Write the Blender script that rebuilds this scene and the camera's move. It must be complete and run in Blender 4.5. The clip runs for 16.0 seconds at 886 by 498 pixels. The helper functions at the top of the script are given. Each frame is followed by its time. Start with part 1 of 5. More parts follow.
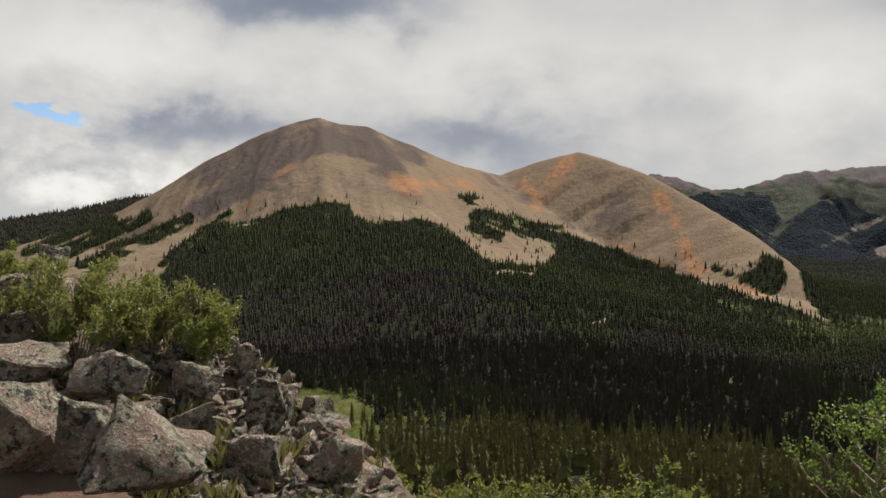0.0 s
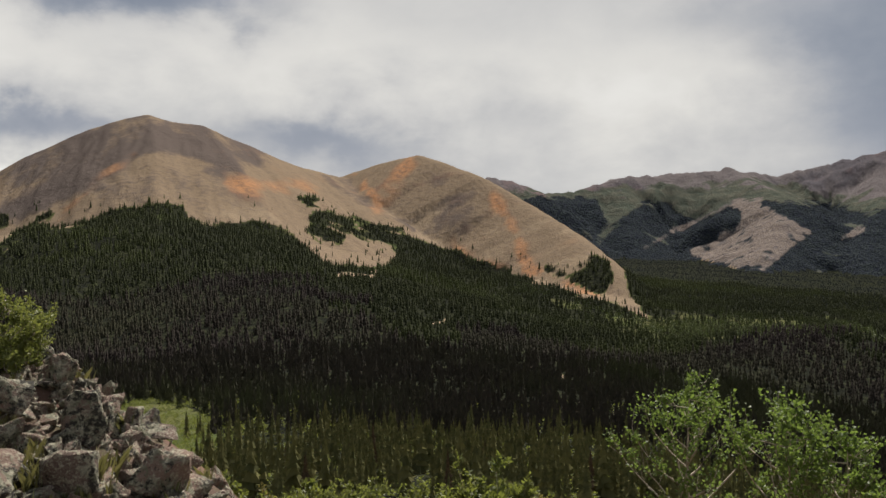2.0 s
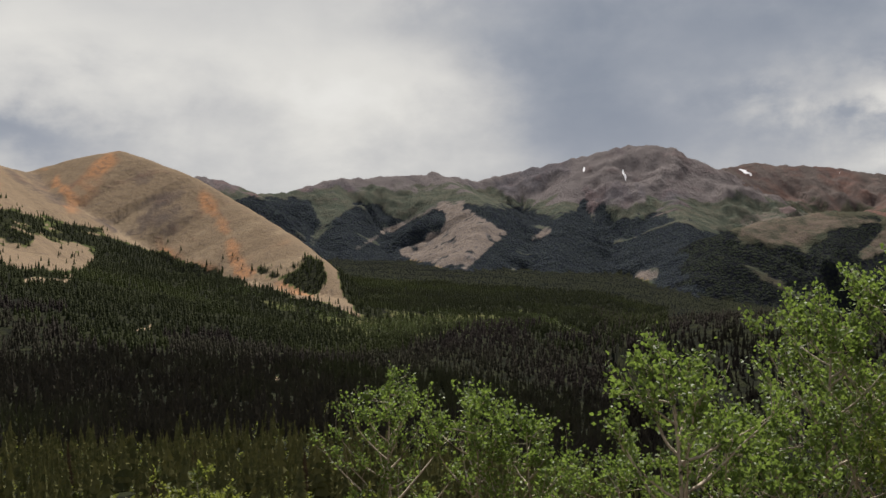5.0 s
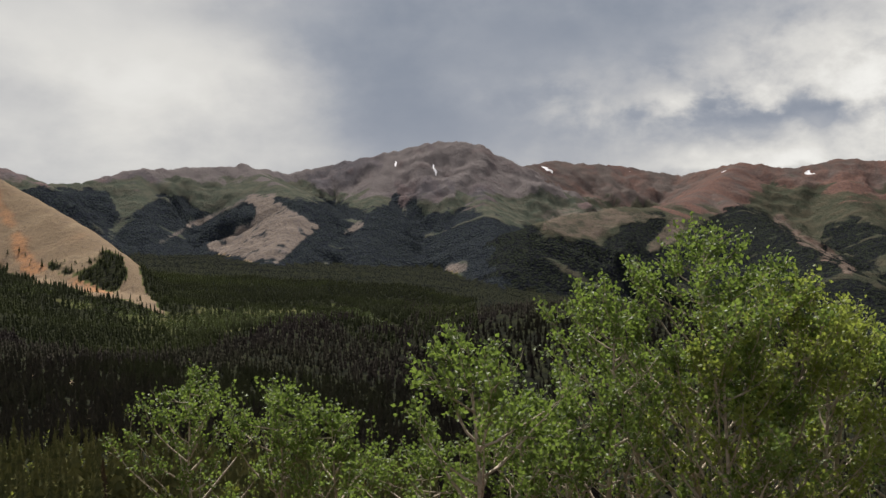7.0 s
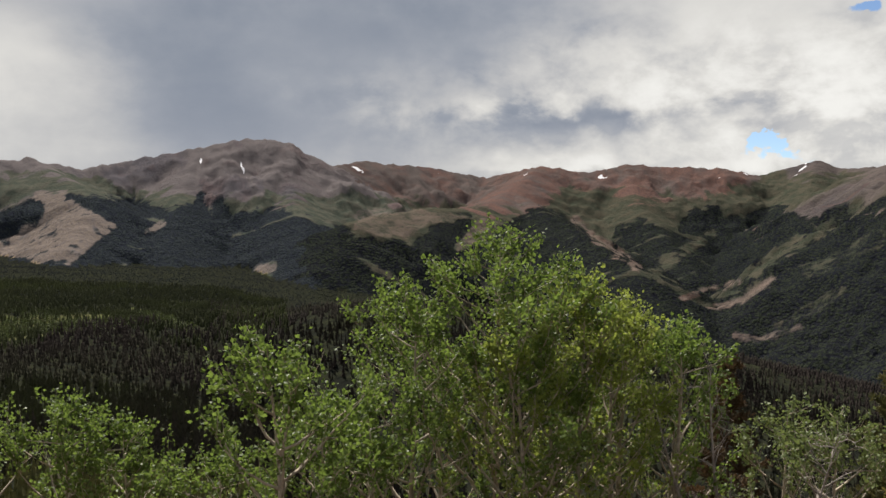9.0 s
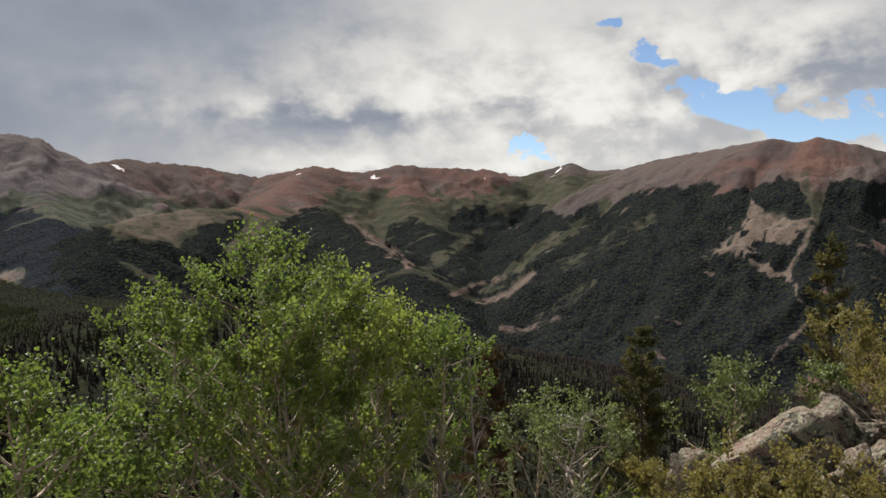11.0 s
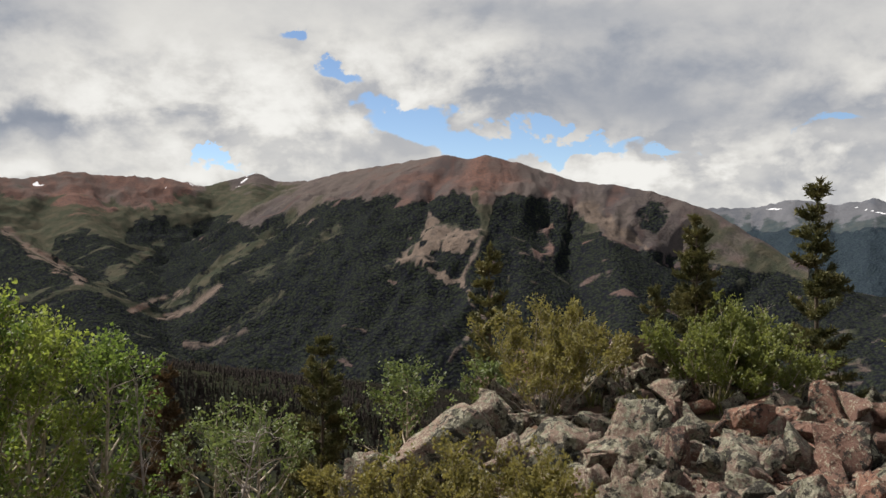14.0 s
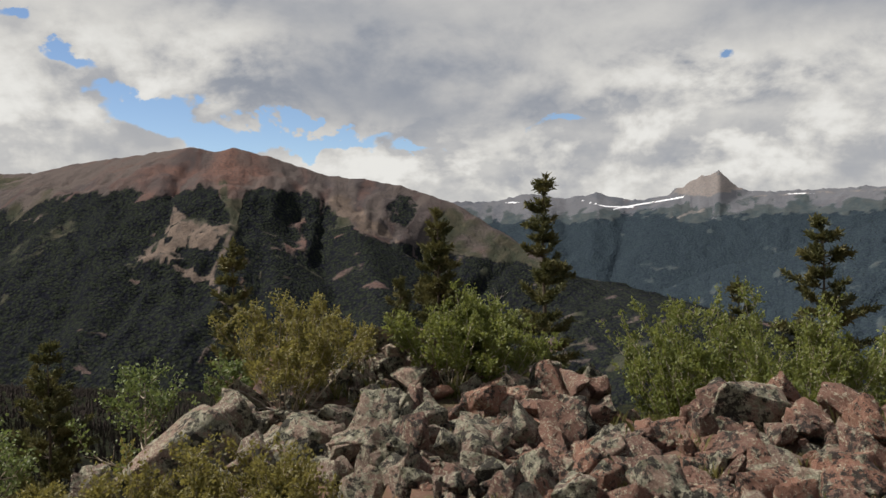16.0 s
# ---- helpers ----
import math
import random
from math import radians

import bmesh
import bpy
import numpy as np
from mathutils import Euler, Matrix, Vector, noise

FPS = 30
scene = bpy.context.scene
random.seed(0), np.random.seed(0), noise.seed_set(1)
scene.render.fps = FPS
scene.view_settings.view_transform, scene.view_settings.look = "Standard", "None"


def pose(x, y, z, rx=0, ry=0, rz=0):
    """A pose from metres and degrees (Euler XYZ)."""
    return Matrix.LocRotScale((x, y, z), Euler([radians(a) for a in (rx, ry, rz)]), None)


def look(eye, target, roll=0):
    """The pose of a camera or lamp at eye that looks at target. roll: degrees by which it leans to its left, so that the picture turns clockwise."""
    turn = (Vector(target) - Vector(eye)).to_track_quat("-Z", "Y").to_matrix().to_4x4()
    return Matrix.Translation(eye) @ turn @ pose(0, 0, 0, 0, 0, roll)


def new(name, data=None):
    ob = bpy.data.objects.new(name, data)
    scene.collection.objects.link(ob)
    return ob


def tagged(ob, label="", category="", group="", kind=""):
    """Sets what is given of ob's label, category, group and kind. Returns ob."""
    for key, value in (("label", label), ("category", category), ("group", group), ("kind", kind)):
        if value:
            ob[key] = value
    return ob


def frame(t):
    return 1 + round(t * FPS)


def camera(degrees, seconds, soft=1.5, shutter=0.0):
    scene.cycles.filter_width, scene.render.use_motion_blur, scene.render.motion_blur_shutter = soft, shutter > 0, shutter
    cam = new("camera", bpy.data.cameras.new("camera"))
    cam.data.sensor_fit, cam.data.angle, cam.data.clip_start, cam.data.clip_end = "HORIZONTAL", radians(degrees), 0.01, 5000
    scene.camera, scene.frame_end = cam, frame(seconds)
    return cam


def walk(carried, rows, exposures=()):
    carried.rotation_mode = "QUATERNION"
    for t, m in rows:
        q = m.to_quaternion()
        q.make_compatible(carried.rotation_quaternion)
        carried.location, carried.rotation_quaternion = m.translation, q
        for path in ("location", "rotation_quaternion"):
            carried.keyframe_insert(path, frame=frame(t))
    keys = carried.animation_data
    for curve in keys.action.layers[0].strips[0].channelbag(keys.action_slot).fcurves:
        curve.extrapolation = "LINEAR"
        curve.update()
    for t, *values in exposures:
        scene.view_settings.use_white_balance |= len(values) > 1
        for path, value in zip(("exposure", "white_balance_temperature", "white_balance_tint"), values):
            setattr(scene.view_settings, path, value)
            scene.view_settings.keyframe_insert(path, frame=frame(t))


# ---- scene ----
cam = camera(55.3, 16.0)
walk(cam, [
    (0.0, pose(0.000, 0.330, 0, 88.30, 0.25, -0.01)),
    (0.5, pose(0.015, 0.330, 0, 88.25, 0.42, -2.65)),
    (1.0, pose(0.030, 0.329, 0, 88.28, 0.27, -5.25)),
    (1.5, pose(0.045, 0.327, 0, 88.36, 0.32, -7.86)),
    (2.0, pose(0.062, 0.324, 0, 88.40, 0.24, -10.77)),
    (2.5, pose(0.080, 0.320, 0, 88.39, 0.28, -13.97)),
    (3.0, pose(0.094, 0.316, 0, 88.34, 0.26, -16.64)),
    (3.5, pose(0.110, 0.311, 0, 88.37, 0.20, -19.42)),
    (4.0, pose(0.129, 0.304, 0, 88.46, 0.31, -23.00)),
    (6.5, pose(0.210, 0.255, 0, 88.11, -0.42, -39.52)),
    (7.0, pose(0.224, 0.243, 0, 88.01, -0.20, -42.65)),
    (7.5, pose(0.237, 0.230, 0, 88.02, -0.15, -45.89)),
    (8.0, pose(0.249, 0.217, 0, 88.10, -0.42, -48.91)),
    (10.5, pose(0.303, 0.131, 0, 87.99, 0.01, -66.66)),
    (11.0, pose(0.311, 0.109, 0, 88.14, -0.01, -70.62)),
    (11.5, pose(0.317, 0.090, 0, 88.34, -0.08, -74.12)),
    (12.0, pose(0.322, 0.072, 0, 88.50, 0.15, -77.32)),
    (12.5, pose(0.325, 0.055, 0, 88.58, 0.05, -80.38)),
    (13.0, pose(0.328, 0.036, 0, 88.55, 0.04, -83.79)),
    (13.5, pose(0.330, 0.014, 0, 88.66, 0.26, -87.49)),
    (14.0, pose(0.330, -0.009, 0, 88.86, 0.14, -91.58)),
    (14.5, pose(0.328, -0.034, 0, 88.88, 0.80, -96.00)),
    (15.0, pose(0.325, -0.058, 0, 88.71, 0.38, -100.20)),
    (15.5, pose(0.320, -0.081, 0, 88.44, 0.70, -104.26)),
    (16.0, pose(0.313, -0.103, 0, 88.33, 0.80, -108.25)),
], [(0.0, 0.58), (14.5, 0.58), (15.0, 0.56), (15.5, 0.50), (16.0, 0.42)])

# ---- light ----
SUN_AZ, SUN_EL = 32.0, 52.0
sun = new("sun", bpy.data.lights.new("sun", "SUN"))
sun.data.energy, sun.data.angle, sun.data.color = 5.0, radians(2.0), (1.0, 0.94, 0.86)
_s = Vector((math.sin(radians(SUN_AZ)) * math.cos(radians(SUN_EL)), math.cos(radians(SUN_AZ)) * math.cos(radians(SUN_EL)), math.sin(radians(SUN_EL))))
sun.matrix_world = look(_s * 50, (0, 0, 0))


class Nodes:
    """Short hand for node trees."""

    def __init__(self, tree):
        self.t = tree
        tree.nodes.clear()

    def add(self, kind, ins=None, **props):
        n = self.t.nodes.new(kind)
        for k, v in props.items():
            setattr(n, k, v)
        for k, v in (ins or {}).items():
            if isinstance(v, bpy.types.NodeSocket):
                self.t.links.new(v, n.inputs[k])
            else:
                n.inputs[k].default_value = v
        return n

    def math(self, op, a, b=0.0, c=0.0):
        return self.add("ShaderNodeMath", {0: a, 1: b, 2: c}, operation=op).outputs[0]

    def vec(self, op, a, b=(0, 0, 0)):
        return self.add("ShaderNodeVectorMath", {0: a, 1: b}, operation=op).outputs[0]

    def noise(self, at, scale, detail=4.0, rough=0.55, distort=0.0):
        return self.add("ShaderNodeTexNoise", {"Vector": at, "Scale": scale, "Detail": detail, "Roughness": rough, "Distortion": distort}).outputs[0]

    def smooth(self, v, lo, hi, to0=0.0, to1=1.0):
        return self.add("ShaderNodeMapRange", {0: v, 1: lo, 2: hi, 3: to0, 4: to1}, interpolation_type="SMOOTHSTEP").outputs[0]

    def mix(self, f, a, b, blend="MIX"):
        n = self.add("ShaderNodeMix", data_type="RGBA", blend_type=blend)
        for k, v in ((0, f), (6, a), (7, b)):
            if isinstance(v, bpy.types.NodeSocket):
                self.t.links.new(v, n.inputs[k])
            else:
                n.inputs[k].default_value = v if k == 0 else (*v, 1.0)
        return n.outputs[2]


def make_world():
    w = bpy.data.worlds.new("sky")
    scene.world = w
    w.use_nodes = True
    k = Nodes(w.node_tree)
    sky = k.add("ShaderNodeTexSky", sky_type="NISHITA", sun_disc=False, sun_elevation=radians(SUN_EL), sun_rotation=radians(SUN_AZ), altitude=3400.0)
    d = k.add("ShaderNodeTexCoord").outputs["Generated"]
    xyz = k.add("ShaderNodeSeparateXYZ", {0: d}).outputs
    up = k.math("MAXIMUM", xyz[2], 0.0)
    az = k.math("MULTIPLY", k.math("ARCTAN2", xyz[0], xyz[1]), 57.2958)
    el = k.math("MULTIPLY", k.math("ARCSINE", xyz[2]), 57.2958)
    flat = k.vec("MULTIPLY", d, (1.0, 1.0, 1.55))
    n_big = k.noise(flat, 1.7, 3, 0.5)
    n_puff = k.noise(flat, 7.5, 7, 0.56, 0.15)
    n_high = k.noise(k.vec("ADD", flat, (0.015, 0.0, 0.04)), 7.5, 7, 0.56, 0.15)
    n_fine = k.noise(flat, 17.0, 6, 0.55, 0.1)
    wx = k.math("MULTIPLY", k.math("SUBTRACT", k.noise(flat, 5.0, 6, 0.55), 0.5), 18.0)
    wy = k.math("MULTIPLY", k.math("SUBTRACT", n_puff, 0.5), 9.0)
    azw, elw = k.math("ADD", az, wx), k.math("ADD", el, wy)

    def mass(a, e, sa, se):
        u = k.math("DIVIDE", k.math("SUBTRACT", azw, a), sa)
        v = k.math("DIVIDE", k.math("SUBTRACT", elw, e), se)
        q = k.math("ADD", k.math("MULTIPLY", u, u), k.math("MULTIPLY", v, v))
        return k.math("POWER", 2.718, k.math("MULTIPLY", q, -1.0))

    def total(masses):
        s = None
        for a, e, sa, se, amount in masses:
            m = k.math("MULTIPLY", mass(a, e, sa, se), amount)
            s = m if s is None else k.math("ADD", s, m)
        return s

    gaps = total(GAPS)
    dark = total(DARKS)
    glow = total(GLOWS)
    heaped = total(HEAPS)
    n_band = k.noise(k.vec("MULTIPLY", d, (1.0, 1.0, 5.0)), 4.5, 6, 0.55, 0.2)
    ragged = k.math("SUBTRACT", k.math("MULTIPLY", k.math("SUBTRACT", n_fine, 0.5), 1.0), k.math("MULTIPLY", k.math("SUBTRACT", n_puff, 0.5), 1.4))
    ragged = k.math("MULTIPLY", ragged, k.math("MINIMUM", 1.0, k.math("MULTIPLY", gaps, 2.2)))
    blue = k.smooth(k.math("ADD", gaps, ragged), 0.42, 0.62)
    lit = k.math("MAXIMUM", -0.14, k.math("MULTIPLY", k.math("SUBTRACT", n_puff, n_high), k.math("ADD", 0.2, k.math("MULTIPLY", heaped, 3.2))))
    tone = k.math("ADD", 0.66, k.math("MULTIPLY", k.math("SUBTRACT", n_big, 0.5), 0.22))
    tone = k.math("ADD", tone, k.math("MULTIPLY", k.math("SUBTRACT", n_puff, 0.5), k.math("ADD", 0.12, k.math("MULTIPLY", heaped, 0.6))))
    tone = k.math("ADD", tone, k.math("MULTIPLY", k.math("SUBTRACT", n_fine, 0.5), k.math("ADD", 0.03, k.math("MULTIPLY", heaped, 0.5))))
    tone = k.math("ADD", tone, k.math("MULTIPLY", k.math("SUBTRACT", n_band, 0.5), k.math("ADD", 0.07, k.math("MULTIPLY", heaped, 0.5))))
    tone = k.math("SUBTRACT", k.math("ADD", k.math("ADD", tone, lit), glow), dark)
    # the heavy cloud base overhead, out of view and darkened to cut the fill light
    tone = k.math("SUBTRACT", tone, k.smooth(el, 20.0, 50.0, 0.0, 0.36))
    tone = k.smooth(tone, 0.0, 1.15)
    ramp = k.add("ShaderNodeValToRGB", {0: tone})
    els = ramp.color_ramp.elements
    els[0].position, els[0].color = 0.0, (0.132, 0.157, 0.202, 1)
    els[1].position, els[1].color = 1.0, (0.602, 0.594, 0.569, 1)
    for p, c in ((0.3, (0.227, 0.243, 0.276, 1)), (0.55, (0.355, 0.355, 0.359, 1)), (0.8, (0.483, 0.474, 0.454, 1))):
        e = els.new(p)
        e.color = c
    bg_cloud = k.add("ShaderNodeBackground", {0: ramp.outputs[0], 1: 1.0}).outputs[0]
    bg_sky = k.add("ShaderNodeBackground", {0: sky.outputs[0], 1: 0.085}).outputs[0]
    mixed = k.add("ShaderNodeMixShader", {0: k.math("SUBTRACT", 1.0, blue), 1: bg_sky, 2: bg_cloud}).outputs[0]
    k.add("ShaderNodeOutputWorld", {0: mixed})


# masses of cloud: bearing, height above the horizon, widths, amount
GAPS = [(-26, 6.6, 4, 0.6, 0.75), (-21, 14.8, 4, 0.7, 0.5), (83.8, 12.3, 2.2, 0.8, 0.72), (87.2, 10.4, 2.2, 0.8, 0.72), (89, 7.6, 2.8, 1.5, 0.85), (94, 5.6, 4.5, 1.1, 0.9), (101, 5.3, 5, 0.7, 0.75), (74, 4.4, 4, 0.5, 0.7), (107, 4.2, 3, 0.5, 0.6), (116, 6.8, 2.5, 0.5, 0.65), (124.5, 10.6, 1.5, 0.8, 0.75)]
DARKS = [(-10, 15.2, 10, 1.9, 0.55), (-17, 5.6, 6, 1.3, 0.34), (4, 5.2, 6, 1.8, 0.30), (30, 14.5, 6, 3, 0.14), (41, 10, 8, 9, 0.40), (54, 14, 8, 4, 0.34), (52, 6, 6, 2.0, 0.15), (62, 6.8, 6, 1.0, 0.26), (72, 6.6, 5, 0.8, 0.15), (106, 9.2, 15, 2.6, 0.30), (98, 14, 10, 1.5, 0.12), (128, 8.3, 7, 0.9, 0.20), (133, 14.5, 8, 2, 0.3)]
GLOWS = [(-24, 10.5, 10, 3, 0.22), (2, 11, 16, 3.0, 0.14), (24, 8.5, 7, 4, 0.18), (57, 7.6, 4, 1.2, 0.16), (76, 9, 10, 3.5, 0.22), (90, 13, 6, 2, 0.1), (122, 6, 18, 3, 0.10), (66, 3.6, 10, 0.8, 0.3), (-23, 3.8, 7, 1.8, 0.3), (70, 13, 8, 3, 0.12), (103, 3.2, 9, 1.2, 0.22), (126, 10.5, 9, 1.2, 0.2)]
HEAPS = [(-23, 4, 7, 2.2, 0.8), (62, 7, 8, 4, 0.45), (78, 7, 9, 5, 0.7), (92, 9, 7, 4, 0.6), (106, 4, 9, 1.8, 1.0), (126, 6, 13, 4.5, 1.0)]
make_world()

# ---- materials ----


def material(name):
    m = bpy.data.materials.new(name)
    m.use_nodes = True
    k = Nodes(m.node_tree)
    return m, k


def finish(k, colour, rough, height=None, strength=0.5, distance=0.05, **more):
    b = k.add("ShaderNodeBsdfPrincipled", {"Base Color": colour, "Roughness": rough})
    for key, v in more.items():
        b.inputs[key.replace("_", " ")].default_value = v
    if height is not None:
        bump = k.add("ShaderNodeBump", {"Height": height, "Strength": strength, "Distance": distance})
        k.t.links.new(bump.outputs[0], b.inputs["Normal"])
    k.add("ShaderNodeOutputMaterial", {0: b.outputs[0]})
    return b


def mountain_material(name, rock, talus_and_shade, pale, red, rust, meadow, straw, wood_light, wood_shade, relief=0.85):
    m, k = material(name)
    p = k.add("ShaderNodeTexCoord").outputs["Object"]
    cover = k.add("ShaderNodeAttribute", attribute_name="cover")
    c = k.add("ShaderNodeSeparateColor", {0: cover.outputs[0]}).outputs
    snow = k.add("ShaderNodeAttribute", attribute_name="snow").outputs["Fac"]
    bare = k.add("ShaderNodeAttribute", attribute_name="bare").outputs["Fac"]
    mid, fine = k.noise(p, 0.022, 6, 0.62), k.noise(p, 0.10, 6, 0.68)
    both = k.math("ADD", k.math("MULTIPLY", k.math("SUBTRACT", mid, 0.5), 0.7), k.math("MULTIPLY", k.math("SUBTRACT", fine, 0.5), 0.8))
    loose = k.add("ShaderNodeAttribute", attribute_name="talus_and_shade").outputs["Fac"]
    scree = k.mix(k.smooth(k.math("ADD", loose, both), 0.25, 0.8), rock, talus_and_shade)
    reds = k.mix(k.smooth(fine, 0.35, 0.65), red, rust)
    col = k.mix(k.smooth(k.math("ADD", c[2], both), 0.25, 0.85), scree, reds)
    col = k.mix(k.smooth(fine, 0.45, 0.72, 0.0, 0.45), col, talus_and_shade)
    grass = k.mix(k.smooth(mid, 0.35, 0.65), meadow, straw)
    col = k.mix(k.smooth(k.math("ADD", c[1], both), 0.25, 0.75), col, grass)
    stones = k.mix(k.smooth(fine, 0.40, 0.66), pale, k.mix(0.5, pale, talus_and_shade))
    col = k.mix(k.smooth(k.math("ADD", bare, k.math("MULTIPLY", both, 1.1)), 0.3, 0.8), col, stones)
    # Crown cells, light in the middle; the dark between them is painted shade.
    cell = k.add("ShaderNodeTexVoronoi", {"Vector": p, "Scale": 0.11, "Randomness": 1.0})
    wood = k.mix(k.smooth(k.math("ADD", cell.outputs["Distance"], k.math("MULTIPLY", both, 0.9)), 0.1, 0.8), wood_light, wood_shade)
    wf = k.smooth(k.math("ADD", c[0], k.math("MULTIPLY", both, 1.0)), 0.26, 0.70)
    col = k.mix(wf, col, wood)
    sn = k.math("ADD", snow, k.math("MULTIPLY", k.math("SUBTRACT", fine, 0.5), 0.6))
    col = k.mix(k.smooth(sn, 0.55, 0.7), col, (0.75, 0.75, 0.78))
    h = k.math("ADD", k.math("MULTIPLY", mid, 1.0), k.math("MULTIPLY", fine, 0.45))
    h = k.math("SUBTRACT", h, k.math("MULTIPLY", wf, k.math("MULTIPLY", cell.outputs["Distance"], 0.4)))
    finish(k, col, 1.0, h, relief, 12.0, Specular_IOR_Level=0.0)
    return m


def ground_material():
    m, k = material("mountain_soil")
    p = k.add("ShaderNodeTexCoord").outputs["Object"]
    a, b, c = k.noise(p, 0.5, 5), k.noise(p, 4.0, 6, 0.65), k.noise(p, 35.0, 5, 0.7)
    col = k.mix(k.smooth(a, 0.35, 0.65), (0.135, 0.075, 0.052), (0.075, 0.05, 0.040))
    col = k.mix(k.smooth(b, 0.45, 0.7), col, (0.10, 0.10, 0.045))
    col = k.mix(k.smooth(c, 0.5, 0.75, 0.0, 0.7), col, (0.15, 0.11, 0.09))
    finish(k, col, 0.95, k.math("ADD", k.math("MULTIPLY", b, 1.0), k.math("MULTIPLY", c, 0.35)), 0.8, 0.05, Specular_IOR_Level=0.15)
    return m


def conifer_material(name, dark, light, tip):
    m, k = material(name)
    rnd = k.add("ShaderNodeNewGeometry").outputs["Random Per Island"]
    p = k.add("ShaderNodeTexCoord").outputs["Object"]
    col = k.mix(rnd, dark, light)
    col = k.mix(k.smooth(k.noise(p, 0.005, 5), 0.44, 0.68), col, tip)
    front = k.add("ShaderNodeBsdfPrincipled", {"Base Color": col, "Roughness": 0.85, "Specular IOR Level": 0.1})
    back = k.add("ShaderNodeBsdfTranslucent", {"Color": col})
    both = k.add("ShaderNodeMixShader", {0: 0.5, 1: front.outputs[0], 2: back.outputs[0]})
    k.add("ShaderNodeOutputMaterial", {0: both.outputs[0]})
    return m


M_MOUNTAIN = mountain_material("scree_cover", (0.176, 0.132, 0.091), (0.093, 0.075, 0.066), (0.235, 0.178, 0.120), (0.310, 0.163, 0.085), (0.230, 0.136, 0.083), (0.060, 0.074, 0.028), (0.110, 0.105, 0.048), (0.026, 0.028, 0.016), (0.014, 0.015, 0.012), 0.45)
# Far palette tinted bluish: distance haze is put into the base colours.
M_FAR = mountain_material("hazed_alpine_cover", (0.126, 0.110, 0.109), (0.083, 0.076, 0.083), (0.165, 0.135, 0.115), (0.145, 0.101, 0.093), (0.108, 0.084, 0.085), (0.053, 0.062, 0.049), (0.084, 0.082, 0.065), (0.030, 0.036, 0.036), (0.019, 0.022, 0.029))
# Darker than the other palettes: cloud shade over these mountains is in the colours.
M_EAST = mountain_material("shaded_brown_cover", (0.094, 0.078, 0.072), (0.064, 0.056, 0.057), (0.148, 0.114, 0.092), (0.142, 0.082, 0.066), (0.102, 0.066, 0.058), (0.042, 0.047, 0.034), (0.070, 0.063, 0.046), (0.025, 0.030, 0.020), (0.012, 0.013, 0.017))
# The farthest range is bluer still, its haze carried by the colours.
M_FARTHEST = mountain_material("hazed_distant_cover", (0.118, 0.120, 0.132), (0.084, 0.090, 0.106), (0.200, 0.175, 0.162), (0.132, 0.112, 0.112), (0.104, 0.098, 0.104), (0.046, 0.060, 0.066), (0.064, 0.072, 0.074), (0.032, 0.045, 0.052), (0.022, 0.030, 0.040))
M_SOIL = ground_material()
# Brown of dying spruces, with cloud shade mixed into the colour.
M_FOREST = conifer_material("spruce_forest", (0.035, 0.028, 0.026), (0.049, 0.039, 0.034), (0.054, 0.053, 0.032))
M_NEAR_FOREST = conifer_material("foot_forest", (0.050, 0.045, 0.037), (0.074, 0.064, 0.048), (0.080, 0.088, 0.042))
# Much lighter olive than the forest behind: sunlight is put into the colour.
M_FOOT = conifer_material("sunlit_foot_spruce", (0.095, 0.100, 0.044), (0.20, 0.188, 0.078), (0.21, 0.185, 0.075))
# Near-black greens: cloud shade on these woods is put into the colour.
M_EAST_WOODS = conifer_material("cloud_shaded_spruce", (0.010, 0.012, 0.015), (0.016, 0.019, 0.016), (0.020, 0.027, 0.015))
# Tree colours tinted blue to stand in for haze on far slopes.
M_FAR_WOODS = conifer_material("hazed_far_spruce", (0.015, 0.018, 0.024), (0.021, 0.025, 0.029), (0.023, 0.031, 0.027))
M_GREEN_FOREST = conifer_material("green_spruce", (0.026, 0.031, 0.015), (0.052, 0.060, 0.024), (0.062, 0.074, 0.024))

# ---- terrain ----
rng = np.random.default_rng(7)
PERM = rng.permutation(4096)
GRAD = rng.uniform(0, 2 * np.pi, 4096)


def noise2(x, y):
    """Gradient noise, about -0.7 to 0.7."""
    xi, yi = np.floor(x).astype(np.int64), np.floor(y).astype(np.int64)
    xf, yf = x - xi, y - yi
    u, v = xf ** 3 * (xf * (xf * 6 - 15) + 10), yf ** 3 * (yf * (yf * 6 - 15) + 10)

    def g(i, j):
        a = GRAD[PERM[(PERM[(xi + i) & 4095] + yi + j) & 4095]]
        return np.cos(a) * (xf - i) + np.sin(a) * (yf - j)

    low = g(0, 0) * (1 - u) + g(1, 0) * u
    high = g(0, 1) * (1 - u) + g(1, 1) * u
    return low * (1 - v) + high * v


def fbm(x, y, octaves=4, gain=0.5):
    s, a = 0.0, 1.0
    for o in range(octaves):
        s = s + a * noise2(x * 2 ** o + 17.3 * o, y * 2 ** o - 9.1 * o)
        a *= gain
    return s


def step(lo, hi, v):
    t = np.clip((v - lo) / (hi - lo), 0, 1)
    return t * t * (3 - 2 * t)


def polar(az, r):
    return r * np.sin(np.radians(az)), r * np.cos(np.radians(az))


def blob(az, r, a, ra, sa, sr):
    return np.exp(-((az - a) / sa) ** 2 - ((r - ra) / sr) ** 2)


# ridge lines: mountain, slope, rounding, gully depth, gully spacing, points (bearing, distance, height angle)
RIDGES = []


def ridge(*row):
    RIDGES.append(row)


